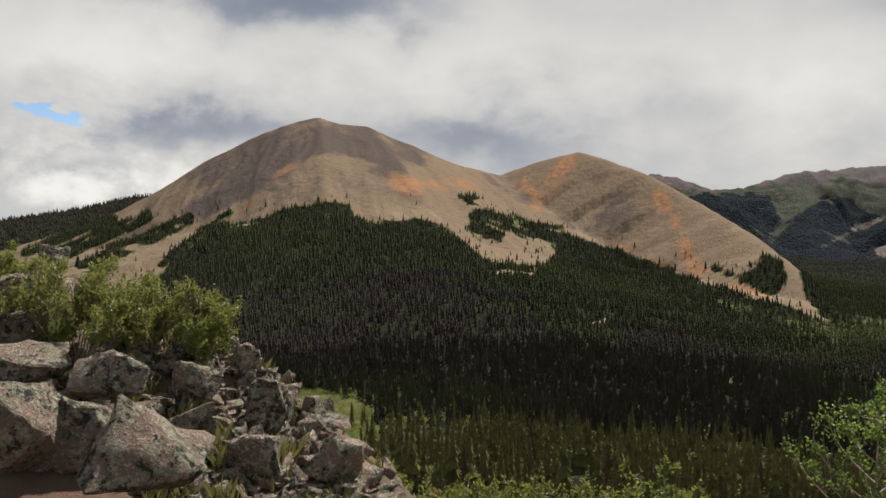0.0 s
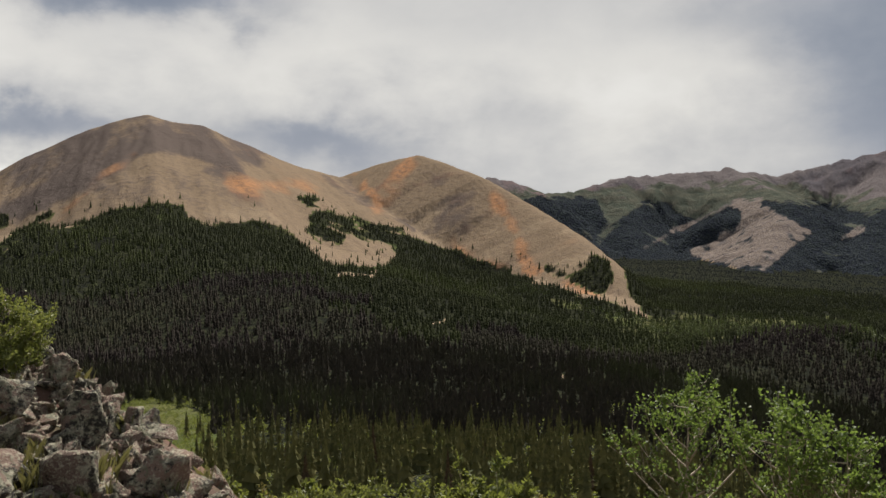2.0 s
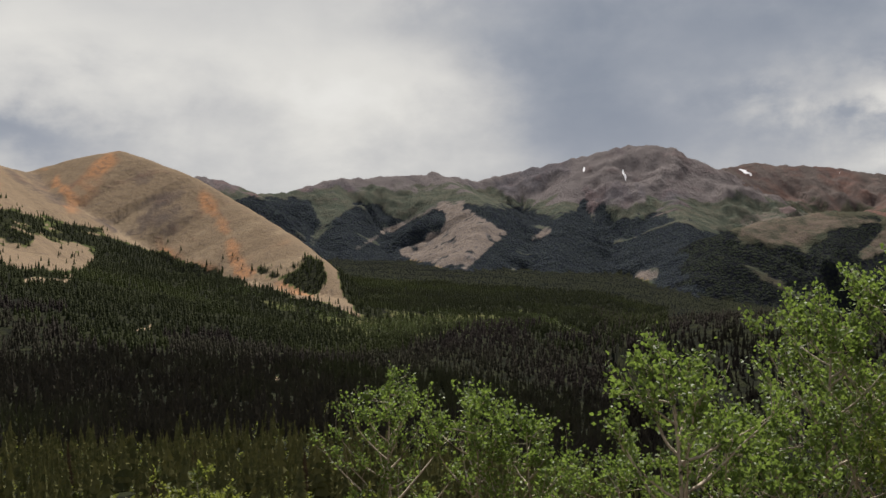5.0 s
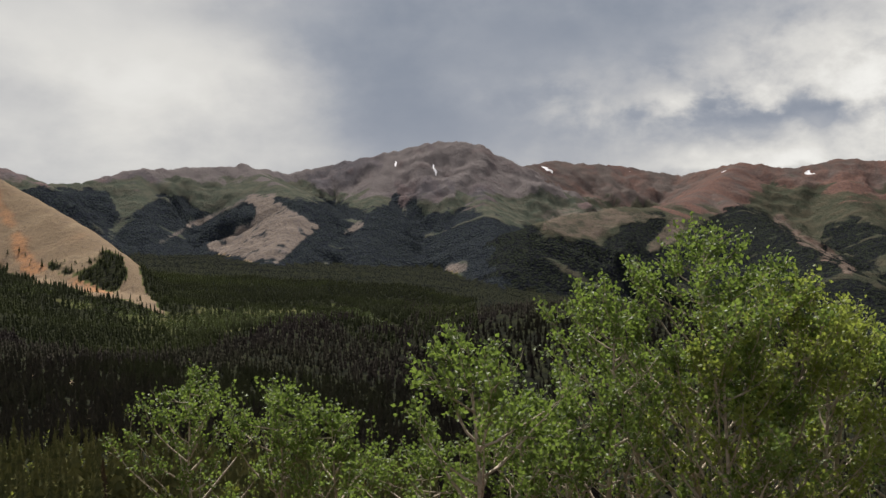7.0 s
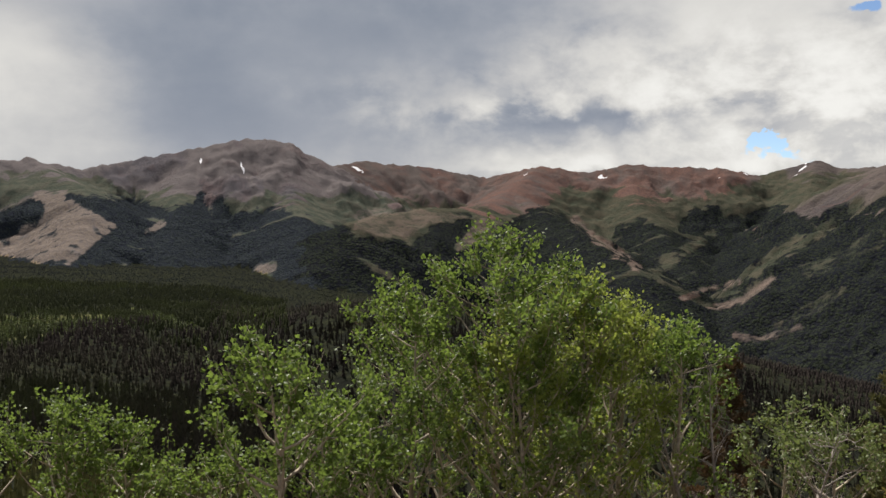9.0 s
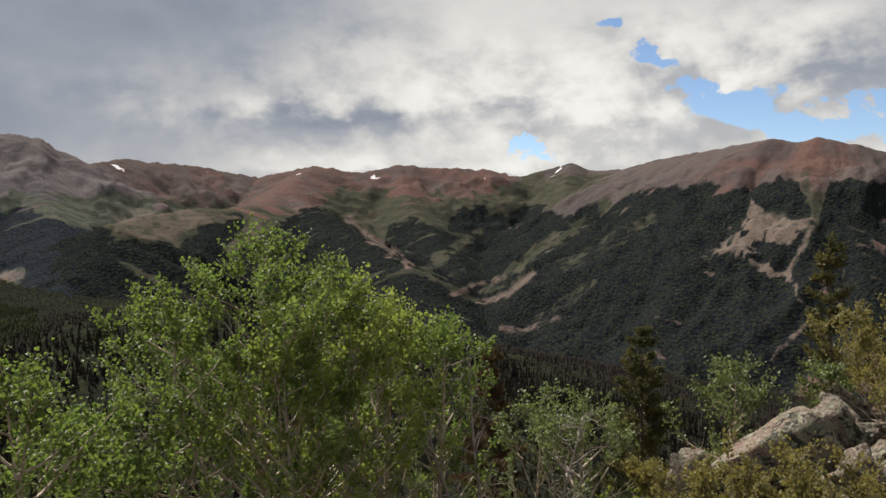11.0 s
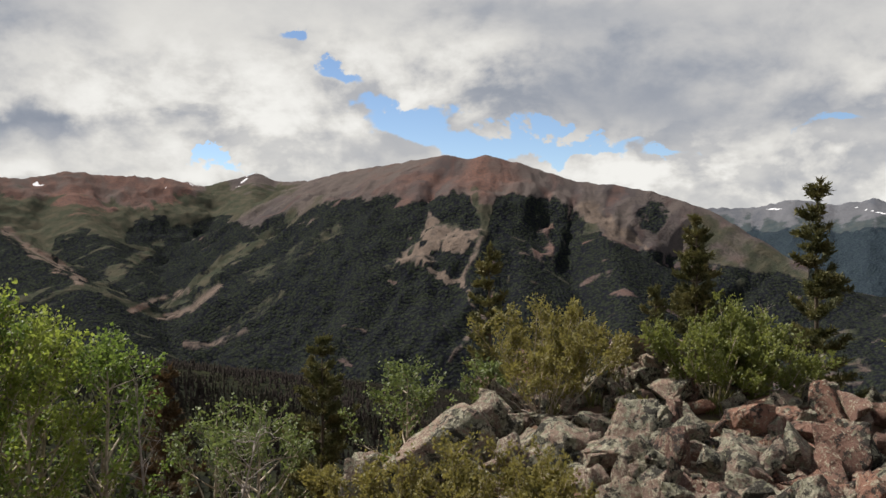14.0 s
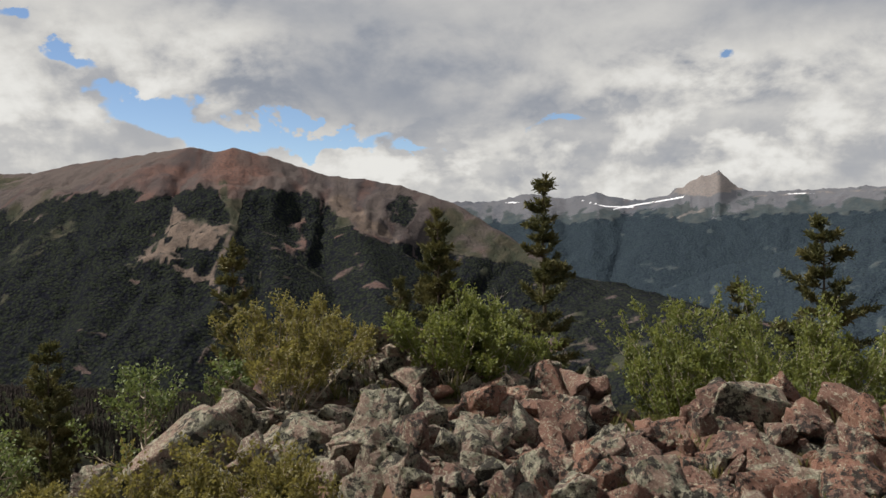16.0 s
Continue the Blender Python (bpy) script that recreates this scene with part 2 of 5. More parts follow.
ridge("scree", 0.40, 70, 7, 90, [(-29, 2000, -2.0), (-22, 1930, 0.3), (-18.9, 1905, 1.9), (-15.4, 1885, 4.2), (-11.8, 1875, 6.0), (-9.6, 1872, 6.8), (-8.3, 1872, 7.05), (-6.9, 1874, 6.65), (-5.3, 1880, 6.5), (-3.2, 1895, 5.6), (0.3, 1935, 4.1), (3.7, 1990, 3.2)])
ridge("scree", 0.50, 20, 7, 90, [(3.7, 1990, 3.2), (6.7, 1960, 4.2), (9.2, 1930, 4.75), (11.2, 1880, 4.1), (13.7, 1800, 3.1), (16.2, 1690, 1.6), (19.7, 1480, -0.6), (22.4, 1280, -2.9), (23.7, 1180, -4.9), (25.3, 1080, -7.2), (27, 1000, -9.5)])
ridge("woods", 0.20, 90, 5, 70, [(-8.0, 1260, 0.6), (-5.5, 1150, -0.4), (0, 900, -3.5), (6, 640, -7.5), (10, 450, -11.5)])
ridge("woods", 0.16, 60, 5, 70, [(-3, 1350, 0.2), (6, 1300, -2.6), (14, 1250, -3.6), (18, 1150, -4.5), (21.5, 1050, -5.4), (25.5, 980, -7.1), (32, 1000, -7.2), (38, 1050, -7.6)])
ridge("woods", 0.22, 60, 6, 70, [(27, 620, -9.6), (33, 820, -7.0), (38, 900, -6.6), (43, 880, -6.4), (48, 840, -5.9), (53, 760, -5.6), (60, 640, -7.2), (68, 520, -12)])
ridge("hill", 0.30, 60, 10, 120, [(-60, 3000, 2.5), (-40, 3000, 0.6), (-27.6, 3000, 0.3), (-23.3, 3000, 1.0), (-19.9, 3000, 1.8), (-12, 3100, 2.4)])
ridge("north", 0.52, 25, 26, 130, [(8, 3300, 2.0), (13.8, 3300, 3.1), (15.0, 3300, 3.1), (17.5, 3400, 2.1), (19.4, 3450, 2.15), (22.6, 3600, 3.1), (24.5, 3650, 3.2), (29.5, 3750, 3.5), (32.1, 3850, 3.0)])
ridge("north", 0.50, 25, 20, 110, [(22.6, 3600, 3.1), (22.8, 3200, 0.6), (24, 2700, -3.6), (26.5, 2200, -8.0)])
ridge("north", 0.46, 25, 20, 110, [(29.5, 3750, 3.5), (31.8, 3350, 2.1), (33.2, 3100, 1.3), (32.2, 2800, -0.8), (30.6, 2450, -3.6), (30, 2150, -7.2)])
ridge("storm", 0.55, 30, 30, 150, [(32.1, 3850, 3.0), (35.0, 3900, 3.6), (39.4, 3900, 4.6), (42.6, 3900, 5.3), (43.5, 3900, 5.25), (45.1, 3900, 5.1), (46.5, 3900, 4.2), (47.8, 4000, 3.5)])
ridge("storm", 0.50, 25, 22, 120, [(39.4, 3900, 4.6), (38.2, 3400, 1.6), (37.5, 2900, -1.0), (37, 2400, -5.0), (37, 2100, -8.5)])
ridge("storm", 0.50, 25, 22, 120, [(44.5, 3900, 5.0), (45.2, 3400, 1.8), (46, 2900, -0.6), (46.5, 2400, -4.2), (46, 2050, -8.0)])
ridge("red", 0.52, 20, 26, 130, [(47.8, 4000, 3.5), (50.0, 4300, 3.95), (52.5, 4350, 3.7), (54.3, 4400, 3.6), (58.3, 4450, 2.9), (62.0, 4300, 3.7), (65, 4300, 3.25), (67.6, 4400, 3.8), (70.5, 4450, 3.6), (73.5, 4500, 3.5), (75.8, 4600, 3.0), (79.2, 4650, 3.9), (80.4, 4650, 3.4), (83, 4500, 3.4)])
ridge("red", 0.46, 40, 18, 110, [(62.0, 4300, 3.7), (60.0, 3750, 2.0), (57.7, 3250, 0.8), (54.6, 3050, 0.85), (51, 2850, 0.3), (48.8, 2700, -0.4), (46, 2350, -5.0)])
ridge("red", 0.50, 25, 22, 110, [(60.0, 3750, 2.0), (62.7, 3250, 0.3), (65.1, 2850, -1.2), (68.3, 2500, -3.2), (71.2, 2150, -7.3)])
ridge("red", 0.50, 25, 22, 110, [(67.6, 4400, 3.8), (68.5, 3800, 1.0), (70, 3400, -0.8), (72, 3000, -3.2)])
ridge("red", 0.48, 25, 22, 110, [(79.2, 4650, 3.9), (78.8, 4000, 1.4), (78.2, 3500, -1.0), (76.8, 2900, -4.0), (75.6, 2450, -6.8)])
ridge("east", 0.55, 25, 24, 120, [(82.9, 4000, 3.5), (84.8, 3700, 4.0), (86.8, 3400, 4.35), (89.6, 3200, 4.8), (91.9, 3000, 5.2), (93.4, 2980, 4.9), (94.5, 2950, 5.2), (97.6, 2950, 4.35), (100.4, 2950, 3.4), (103, 2930, 3.1), (105.6, 2900, 2.6), (108.9, 2850, 1.45), (113.8, 2700, -1.7), (118, 2550, -4.2)])
ridge("east", 0.52, 16, 18, 95, [(84.8, 3700, 3.9), (83.2, 3200, 0.6), (81.5, 2700, -3.0), (79, 2250, -7.4)])
ridge("east", 0.52, 16, 18, 95, [(91.9, 3000, 5.2), (90.5, 2650, 1.6), (88.2, 2350, -1.8), (85.5, 2100, -5.5), (82.5, 1900, -9.2)])
ridge("east", 0.52, 16, 18, 95, [(94.5, 2950, 5.2), (95.6, 2600, 1.5), (97.0, 2250, -2.5), (97, 1900, -8.0)])
ridge("east", 0.52, 16, 18, 95, [(100.4, 2950, 3.3), (102.5, 2500, -0.6), (104, 2150, -4.5), (104, 1850, -9.0)])
ridge("south", 0.40, 30, 13, 160, [(100, 4700, 1.4), (109.3, 4700, 1.5), (111.6, 4700, 1.5), (114.2, 4700, 2.0), (116.5, 4700, 1.6), (118.5, 4700, 1.95), (120.9, 4700, 1.4), (123.8, 4650, 1.75), (128.4, 4650, 1.8), (132.2, 4650, 1.85), (140, 4600, 2.1), (152, 4500, 2.6)])
ridge("south", 0.75, 14, 6, 60, [(119.4, 4640, 0.8), (121.1, 4640, 1.15), (122.0, 4640, 1.45), (123.3, 4640, 1.75)])
ridge("south", 0.72, 10, 5, 45, [(123.2, 4640, 1.7), (123.6, 4640, 2.1), (124.1, 4640, 2.2), (124.4, 4640, 2.55), (124.9, 4640, 2.65), (125.3, 4640, 2.9), (125.8, 4640, 3.0), (126.3, 4640, 3.2), (126.7, 4640, 2.85), (127.05, 4640, 2.5), (127.5, 4640, 2.1), (128.5, 4640, 1.8)])
ridge("east", 0.30, 60, 14, 110, [(112.5, 3000, -2.6), (116.8, 2800, -3.7), (121.2, 2500, -4.7), (125.2, 2300, -5.9), (130, 2100, -8)])
ridge("south", 0.34, 40, 18, 110, [(119, 3600, -6.0), (122.7, 3500, -4.4), (126.6, 3500, -2.9), (130.6, 3500, -1.8), (136, 3500, 0.1), (145, 3400, 1.0)])
ridge("back", 0.32, 60, 15, 120, [(150, 4300, 2.4), (180, 3600, 3.0), (210, 3300, 3.6), (240, 3200, 3.2), (270, 3100, 3.6), (300, 3000, 2.5)])


def ridge_field(x, y, pts, as_z=False):
    """Distance to the line, the crest's height at the nearest point, the way along it, and its distance from the origin."""
    az, r, e = (np.array(c, float) for c in zip(*pts))
    px, py = polar(az, r)
    pz = e if as_z else r * np.tan(np.radians(e))
    best = np.full(x.shape, 1e12)
    z, along, rad = np.zeros(x.shape), np.zeros(x.shape), np.zeros(x.shape)
    run = 0.0
    for i in range(len(pts) - 1):
        dx, dy = px[i + 1] - px[i], py[i + 1] - py[i]
        ll = dx * dx + dy * dy
        t = np.clip(((x - px[i]) * dx + (y - py[i]) * dy) / ll, 0, 1)
        d2 = (x - px[i] - t * dx) ** 2 + (y - py[i] - t * dy) ** 2
        near = d2 < best
        best = np.where(near, d2, best)
        z = np.where(near, pz[i] + t * (pz[i + 1] - pz[i]), z)
        along = np.where(near, run + t * math.sqrt(ll), along)
        rad = np.where(near, r[i] + t * (r[i + 1] - r[i]), rad)
        run += math.sqrt(ll)
    return np.sqrt(best), z, along, rad


# the knoll underfoot: rocky rims round the edge, as bearing, distance, height
RIM_LEFT = [(-60, 10.5, -0.9), (-40, 10.5, -0.65), (-28, 10.4, -0.6), (-20, 9.9, -0.9), (-16, 9.0, -1.05), (-11, 7.9, -1.55), (-5, 6.6, -2.05)]
RIM_RIGHT = [(79, 7.3, -3.0), (84, 7.6, -2.6), (90, 8.3, -2.1), (97, 9.1, -1.8), (107, 9.6, -1.45), (112, 8.9, -1.75), (117, 8.5, -1.65), (122, 8.2, -2.0), (128, 7.6, -1.6), (140, 7.8, -1.5), (160, 8.0, -1.4)]
DEPTH_AZ = [-180, -60, -20, 0, 20, 40, 60, 80, 110, 140, 180]
DEPTH = [150, 130, 100, 98, 108, 150, 270, 480, 500, 450, 150]
SLOPE = [0.12, 0.30, 0.42, 0.42, 0.42, 0.45, 0.50, 0.52, 0.5, 0.35, 0.12]


def near_height(x, y):
    r, az = np.hypot(x, y), np.degrees(np.arctan2(x, y))
    depth, slope = np.interp(az, DEPTH_AZ, DEPTH), np.interp(az, DEPTH_AZ, SLOPE)
    q = np.maximum(r - 3.2, 0)
    q = q * q / (q + 1.5)
    z = -1.65 - depth * (1 - np.exp(-q * slope / depth))
    for rim, steep, floor in ((RIM_LEFT, 0.28, -1.67), (RIM_RIGHT, 0.3, -1.85)):
        ids = np.flatnonzero(r < 40)
        s, cz, _, rad = ridge_field(x[ids], y[ids], rim, True)
        reach = np.interp(az[ids], [-14, -4], [7.0, 3.0])
        shelf = np.minimum(floor - 0.6 * np.maximum(s - reach, 0), cz)
        inner = np.maximum(cz - steep * (np.sqrt(s * s + 0.3) - 0.55), shelf)
        z[ids] = np.maximum(z[ids], np.where(r[ids] < rad, inner, cz - 1.1 * (np.sqrt(s * s + 0.3) - 0.55)))
    return z + 0.06 * fbm(x * 0.9, y * 0.9, 3) * np.clip(r / 3, 0, 1) + 0.9 * fbm(x * 0.06, y * 0.06, 3) * step(12, 50, r) + 7 * fbm(x * 0.008, y * 0.008, 4) * step(60, 400, r)


def terrain(x, y):
    """Height, the ridge that makes it (-1: valley), and a noise drawn out down the fall line."""
    h = near_height(x, y)
    who = np.full(x.shape, -1)
    streak = np.zeros(x.shape)
    warp_all = 0.35 * fbm(x / 260, y / 260, 3)
    rough = fbm(x / 70, y / 70, 4)
    bend_x, bend_y = x + 60 * noise2(x / 300, y / 300), y + 60 * noise2(x / 300 + 9, y / 300)
    spurs = 0.5 - np.abs(noise2(bend_x / 330, bend_y / 330)) * 2 + 0.55 * (0.45 - 2 * np.abs(noise2(bend_x / 150, bend_y / 150))) + 0.3 * (0.45 - 2 * np.abs(noise2(bend_x / 62, bend_y / 62)))
    for i, (key, slope, soft, gully, space, pts) in enumerate(RIDGES):
        px, py = polar(np.array([p[0] for p in pts]), np.array([p[1] for p in pts]))
        reach = (max(p[1] * math.tan(radians(p[2])) for p in pts) + 540) / slope
        ids = np.flatnonzero((x > px.min() - reach) & (x < px.max() + reach) & (y > py.min() - reach) & (y < py.max() + reach))
        if not len(ids):
            continue
        s, z, u, rad = ridge_field(x[ids], y[ids], pts)
        steep = np.where(np.hypot(x[ids], y[ids]) > rad, 2.4, 1.0) if key == "scree" else 1.0
        v = z - slope * steep * (np.sqrt(s * s + soft * soft) - soft)
        ok = v + 1.6 * gully > h[ids]
        ids, s, u, v = ids[ok], s[ok], u[ok], v[ok]
        w, q = warp_all[ids], rough[ids]
        g = 1 - 2 * np.abs(noise2(u / space + w * 2, s / (space * 7) + 3.7 * i)) - 0.6 * np.abs(noise2(u / space * 2.7 + w * 4, s / (space * 4) + i))
        fine = 0.45 - 1.6 * np.abs(noise2(u / space * 5.5 + w * 5, s / (space * 3) + 2 * i))
        v = v + 0.85 * gully * (g - 0.6) * step(0, 240, s) + gully * 0.3 * q * step(10, 160, s) + gully * 0.35 * fbm(u / 55, s / 150, 3) + 0.28 * gully * fine * step(20, 200, s)
        if key not in ("scree", "woods"):
            v = v + gully * (0.5 if key == "south" else 1.7) * spurs[ids] * step(25, 260, s)
        if key in ("storm", "red", "south", "north"):
            v = v + (13 * noise2(u / 60, u * 0 + i) + 9 * noise2(u / 22, u * 0 - i)) * step(90, 0, s)
        up = v > h[ids]
        h[ids[up]], who[ids[up]] = v[up], i
        streak[ids[up]] = (noise2(u / (space * 0.6) + w * 2, s / (space * 9) + i) + 0.5 * noise2(u / (space * 0.22) + w * 3, s / (space * 5) - i))[up]
    return h, who, streak


# tree lines: bearing, height angle
LINE_SCREE = [(-30, -6.0), (-20.4, -4.3), (-19, -3.7), (-16.9, -1.7), (-14.6, 0.4), (-14.1, -0.2), (-12.9, -0.1), (-10.7, 0.9), (-8.5, 1.3), (-6.2, 1.1), (-5.9, 0.3), (-4.7, 0), (-1.5, 0.4), (-0.3, -0.1), (0.8, -0.6), (1.4, -1.4), (2.5, -2.2), (4, -2.8), (6, -2.9), (7.5, -2.5), (7.8, -0.5), (10.1, -1.3), (13.4, -2.4), (15.2, -3.2), (17, -3.9), (18.7, -4.4), (20.4, -4.9), (22.4, -5.3), (24, -6.2), (25.3, -6.9), (26, 4)]
LINE_NORTH = [(8, 1.6), (15.6, 1.6), (18.1, 1.8), (21, 1.9), (21.8, 0.1), (23.2, 0.8), (24.2, 1.5), (24.8, 1.3), (25.5, 1.6), (26.1, 1.1), (26.8, 0.3), (28.3, 0.7), (29.7, 1.5), (31.9, 1.4), (35.6, 1.2), (37.2, 0.7), (38.9, 0.9), (39.4, 1.7), (40.8, 1.4), (41.3, 0.3), (42.9, 0.7), (44.4, 0.7), (45.9, 0.2), (47.1, -0.3), (48.8, -0.4), (49.5, -1.1), (51.2, -1.4), (52.5, -1.2), (53.2, -1.7), (54.2, -0.8), (54.8, 0.3), (57.3, 0.5), (57.6, -0.4), (58.2, -1.6), (59.2, -0.4), (60.5, 0.3), (61.3, 0.7)]
LINE_EAST = [(62, 1), (63.2, 0.5), (64.2, 0.2), (65.3, -0.8), (66.7, -1.8), (66.9, -0.1), (68.5, 0.3), (69.6, -0.2), (70.8, -0.6), (71.3, 0.5), (72, 1), (73.5, 1.2), (73.8, 0.3), (74.7, 0.4), (76, 1), (77.5, 1.1), (78.4, 0.3), (79.4, 0.5), (80.5, 1.2), (82.4, 1.6), (84.3, 2.1), (86.6, 2.3), (88.1, 2.5), (89.3, 1.9), (90.4, 2.1), (91.5, 2.4), (92.2, 2.8), (93.4, 2.5), (93.9, 0.8), (94.5, 0), (95.1, 2.2), (96.1, 2.6), (97.9, 2.4), (99.4, 2.2), (100.5, 1.3), (101.6, 0.3), (102.7, -0.4), (103.7, -0.9), (105.7, -1.4), (107.5, -1.7)]
LINE_SOUTH = [(109, -2.2), (113, -2.6), (117, -3.2), (145, -3.2)]


def patch(az, el, pts, soft=0.12):
    """1 inside the outline given by bearing and height angle, 0 outside."""
    p = np.array(pts)
    out = np.zeros(az.shape)
    ids = np.flatnonzero((az > p[:, 0].min() - 1) & (az < p[:, 0].max() + 1) & (el > p[:, 1].min() - 1) & (el < p[:, 1].max() + 1))
    a, e = az[ids], el[ids]
    odd, best = np.zeros(len(ids), bool), np.full(len(ids), 1e9)
    for (x0, y0), (x1, y1) in zip(p, np.roll(p, -1, 0)):
        dx, dy = x1 - x0, y1 - y0
        t = np.clip(((a - x0) * dx + (e - y0) * dy) / (dx * dx + dy * dy), 0, 1)
        best = np.minimum(best, np.hypot(a - x0 - t * dx, e - y0 - t * dy))
        if dy:
            odd ^= ((y0 > e) != (y1 > e)) & (a < x0 + (e - y0) / dy * dx)
    out[ids] = step(-soft, soft, np.where(odd, best, -best))
    return out


def strip(az, el, half, *pts, soft=0.12):
    """1 along a line of bearings and height angles."""
    p = np.array(pts)
    out = np.zeros(az.shape)
    ids = np.flatnonzero((az > p[:, 0].min() - 2) & (az < p[:, 0].max() + 2) & (el > p[:, 1].min() - 2) & (el < p[:, 1].max() + 2))
    best = np.full(len(ids), 1e9)
    for (x0, y0), (x1, y1) in zip(p[:-1], p[1:]):
        dx, dy = x1 - x0, y1 - y0
        t = np.clip(((az[ids] - x0) * dx + (el[ids] - y0) * dy) / (dx * dx + dy * dy), 0, 1)
        best = np.minimum(best, np.hypot(az[ids] - x0 - t * dx, el[ids] - y0 - t * dy))
    out[ids] = step(half + soft, max(half - soft, 0.0), best)
    return out


GROVES = [
    [(1.9, 0.9), (3, 1.1), (5.2, 0.3), (8, -0.2), (8.2, -1.7), (7.4, -1.7), (6.5, -1.2), (4.6, -0.5), (3.8, -1.1), (2.2, -1.1), (1.7, -0.1)],
    [(1.2, 2), (2.2, 2), (2.6, 1.3), (1.5, 1.2)],
    [(17.4, -2.7), (19.9, -2.8), (20.7, -2), (22, -2.4), (22.3, -3.5), (21.5, -4.6), (20.1, -3.9), (18, -3.5)],
]
FAR_GROVES = [
    [(91.3, 2.3), (93.1, 2.7), (93.9, 2), (94.3, 0.3), (91.7, 0.4), (91.2, 1.5)],
    [(90.7, -1.8), (92.8, -1.7), (92.5, -3.3), (91.2, -2.2)],
    [(104.4, 1.2), (105.2, 2), (106.2, 2), (106.6, 0.8), (105.8, -0.1), (104.8, 0.3)],
]
NORTH_TAN = [(29.9, 1.3), (31.2, 1.6), (32.5, 0.6), (33.6, -0.1), (34.3, -0.4), (32.6, -1.4), (31.4, -2.7), (29.7, -2.8), (28.2, -2.3), (27, -1.6), (28.3, -1.2), (29, -0.4), (30.3, 0.3)]
STRAW_BENCH = [(49.4, 0.6), (51.6, 0.9), (56, 0.6), (57.5, 0.2), (54.2, -0.4), (53.1, -1.3), (51.2, -1.1), (49.4, -0.8)]
STRAW_SPUR = [(57.6, 0.1), (58.7, 0.2), (58.2, -1.3), (56.4, -2.2), (56.2, -1.9)]
FAN = [(90.7, 1.8), (91.3, 0.4), (94.2, 0.2), (93.6, -0.6), (92.9, -1.6), (91.7, -1.2), (90.5, -1.5), (92.1, -2.8), (92.8, -3.5), (91.8, -3.5), (90.3, -2.2), (88.1, -1.9), (88.7, -1.3), (90, -0.6), (90.2, 0.4)]
EAST_SIDE = [(100.5, 2), (101.6, 2.2), (104.1, 0.1), (105.7, -1.3), (104.1, -0.9), (102.7, -0.3), (101.2, 0.9)]
BLOCK_PEAK = [(123.3, 1.7), (124.3, 2.8), (126.2, 3.4), (127, 2.7), (127.6, 1.8), (125.9, 1.7)]


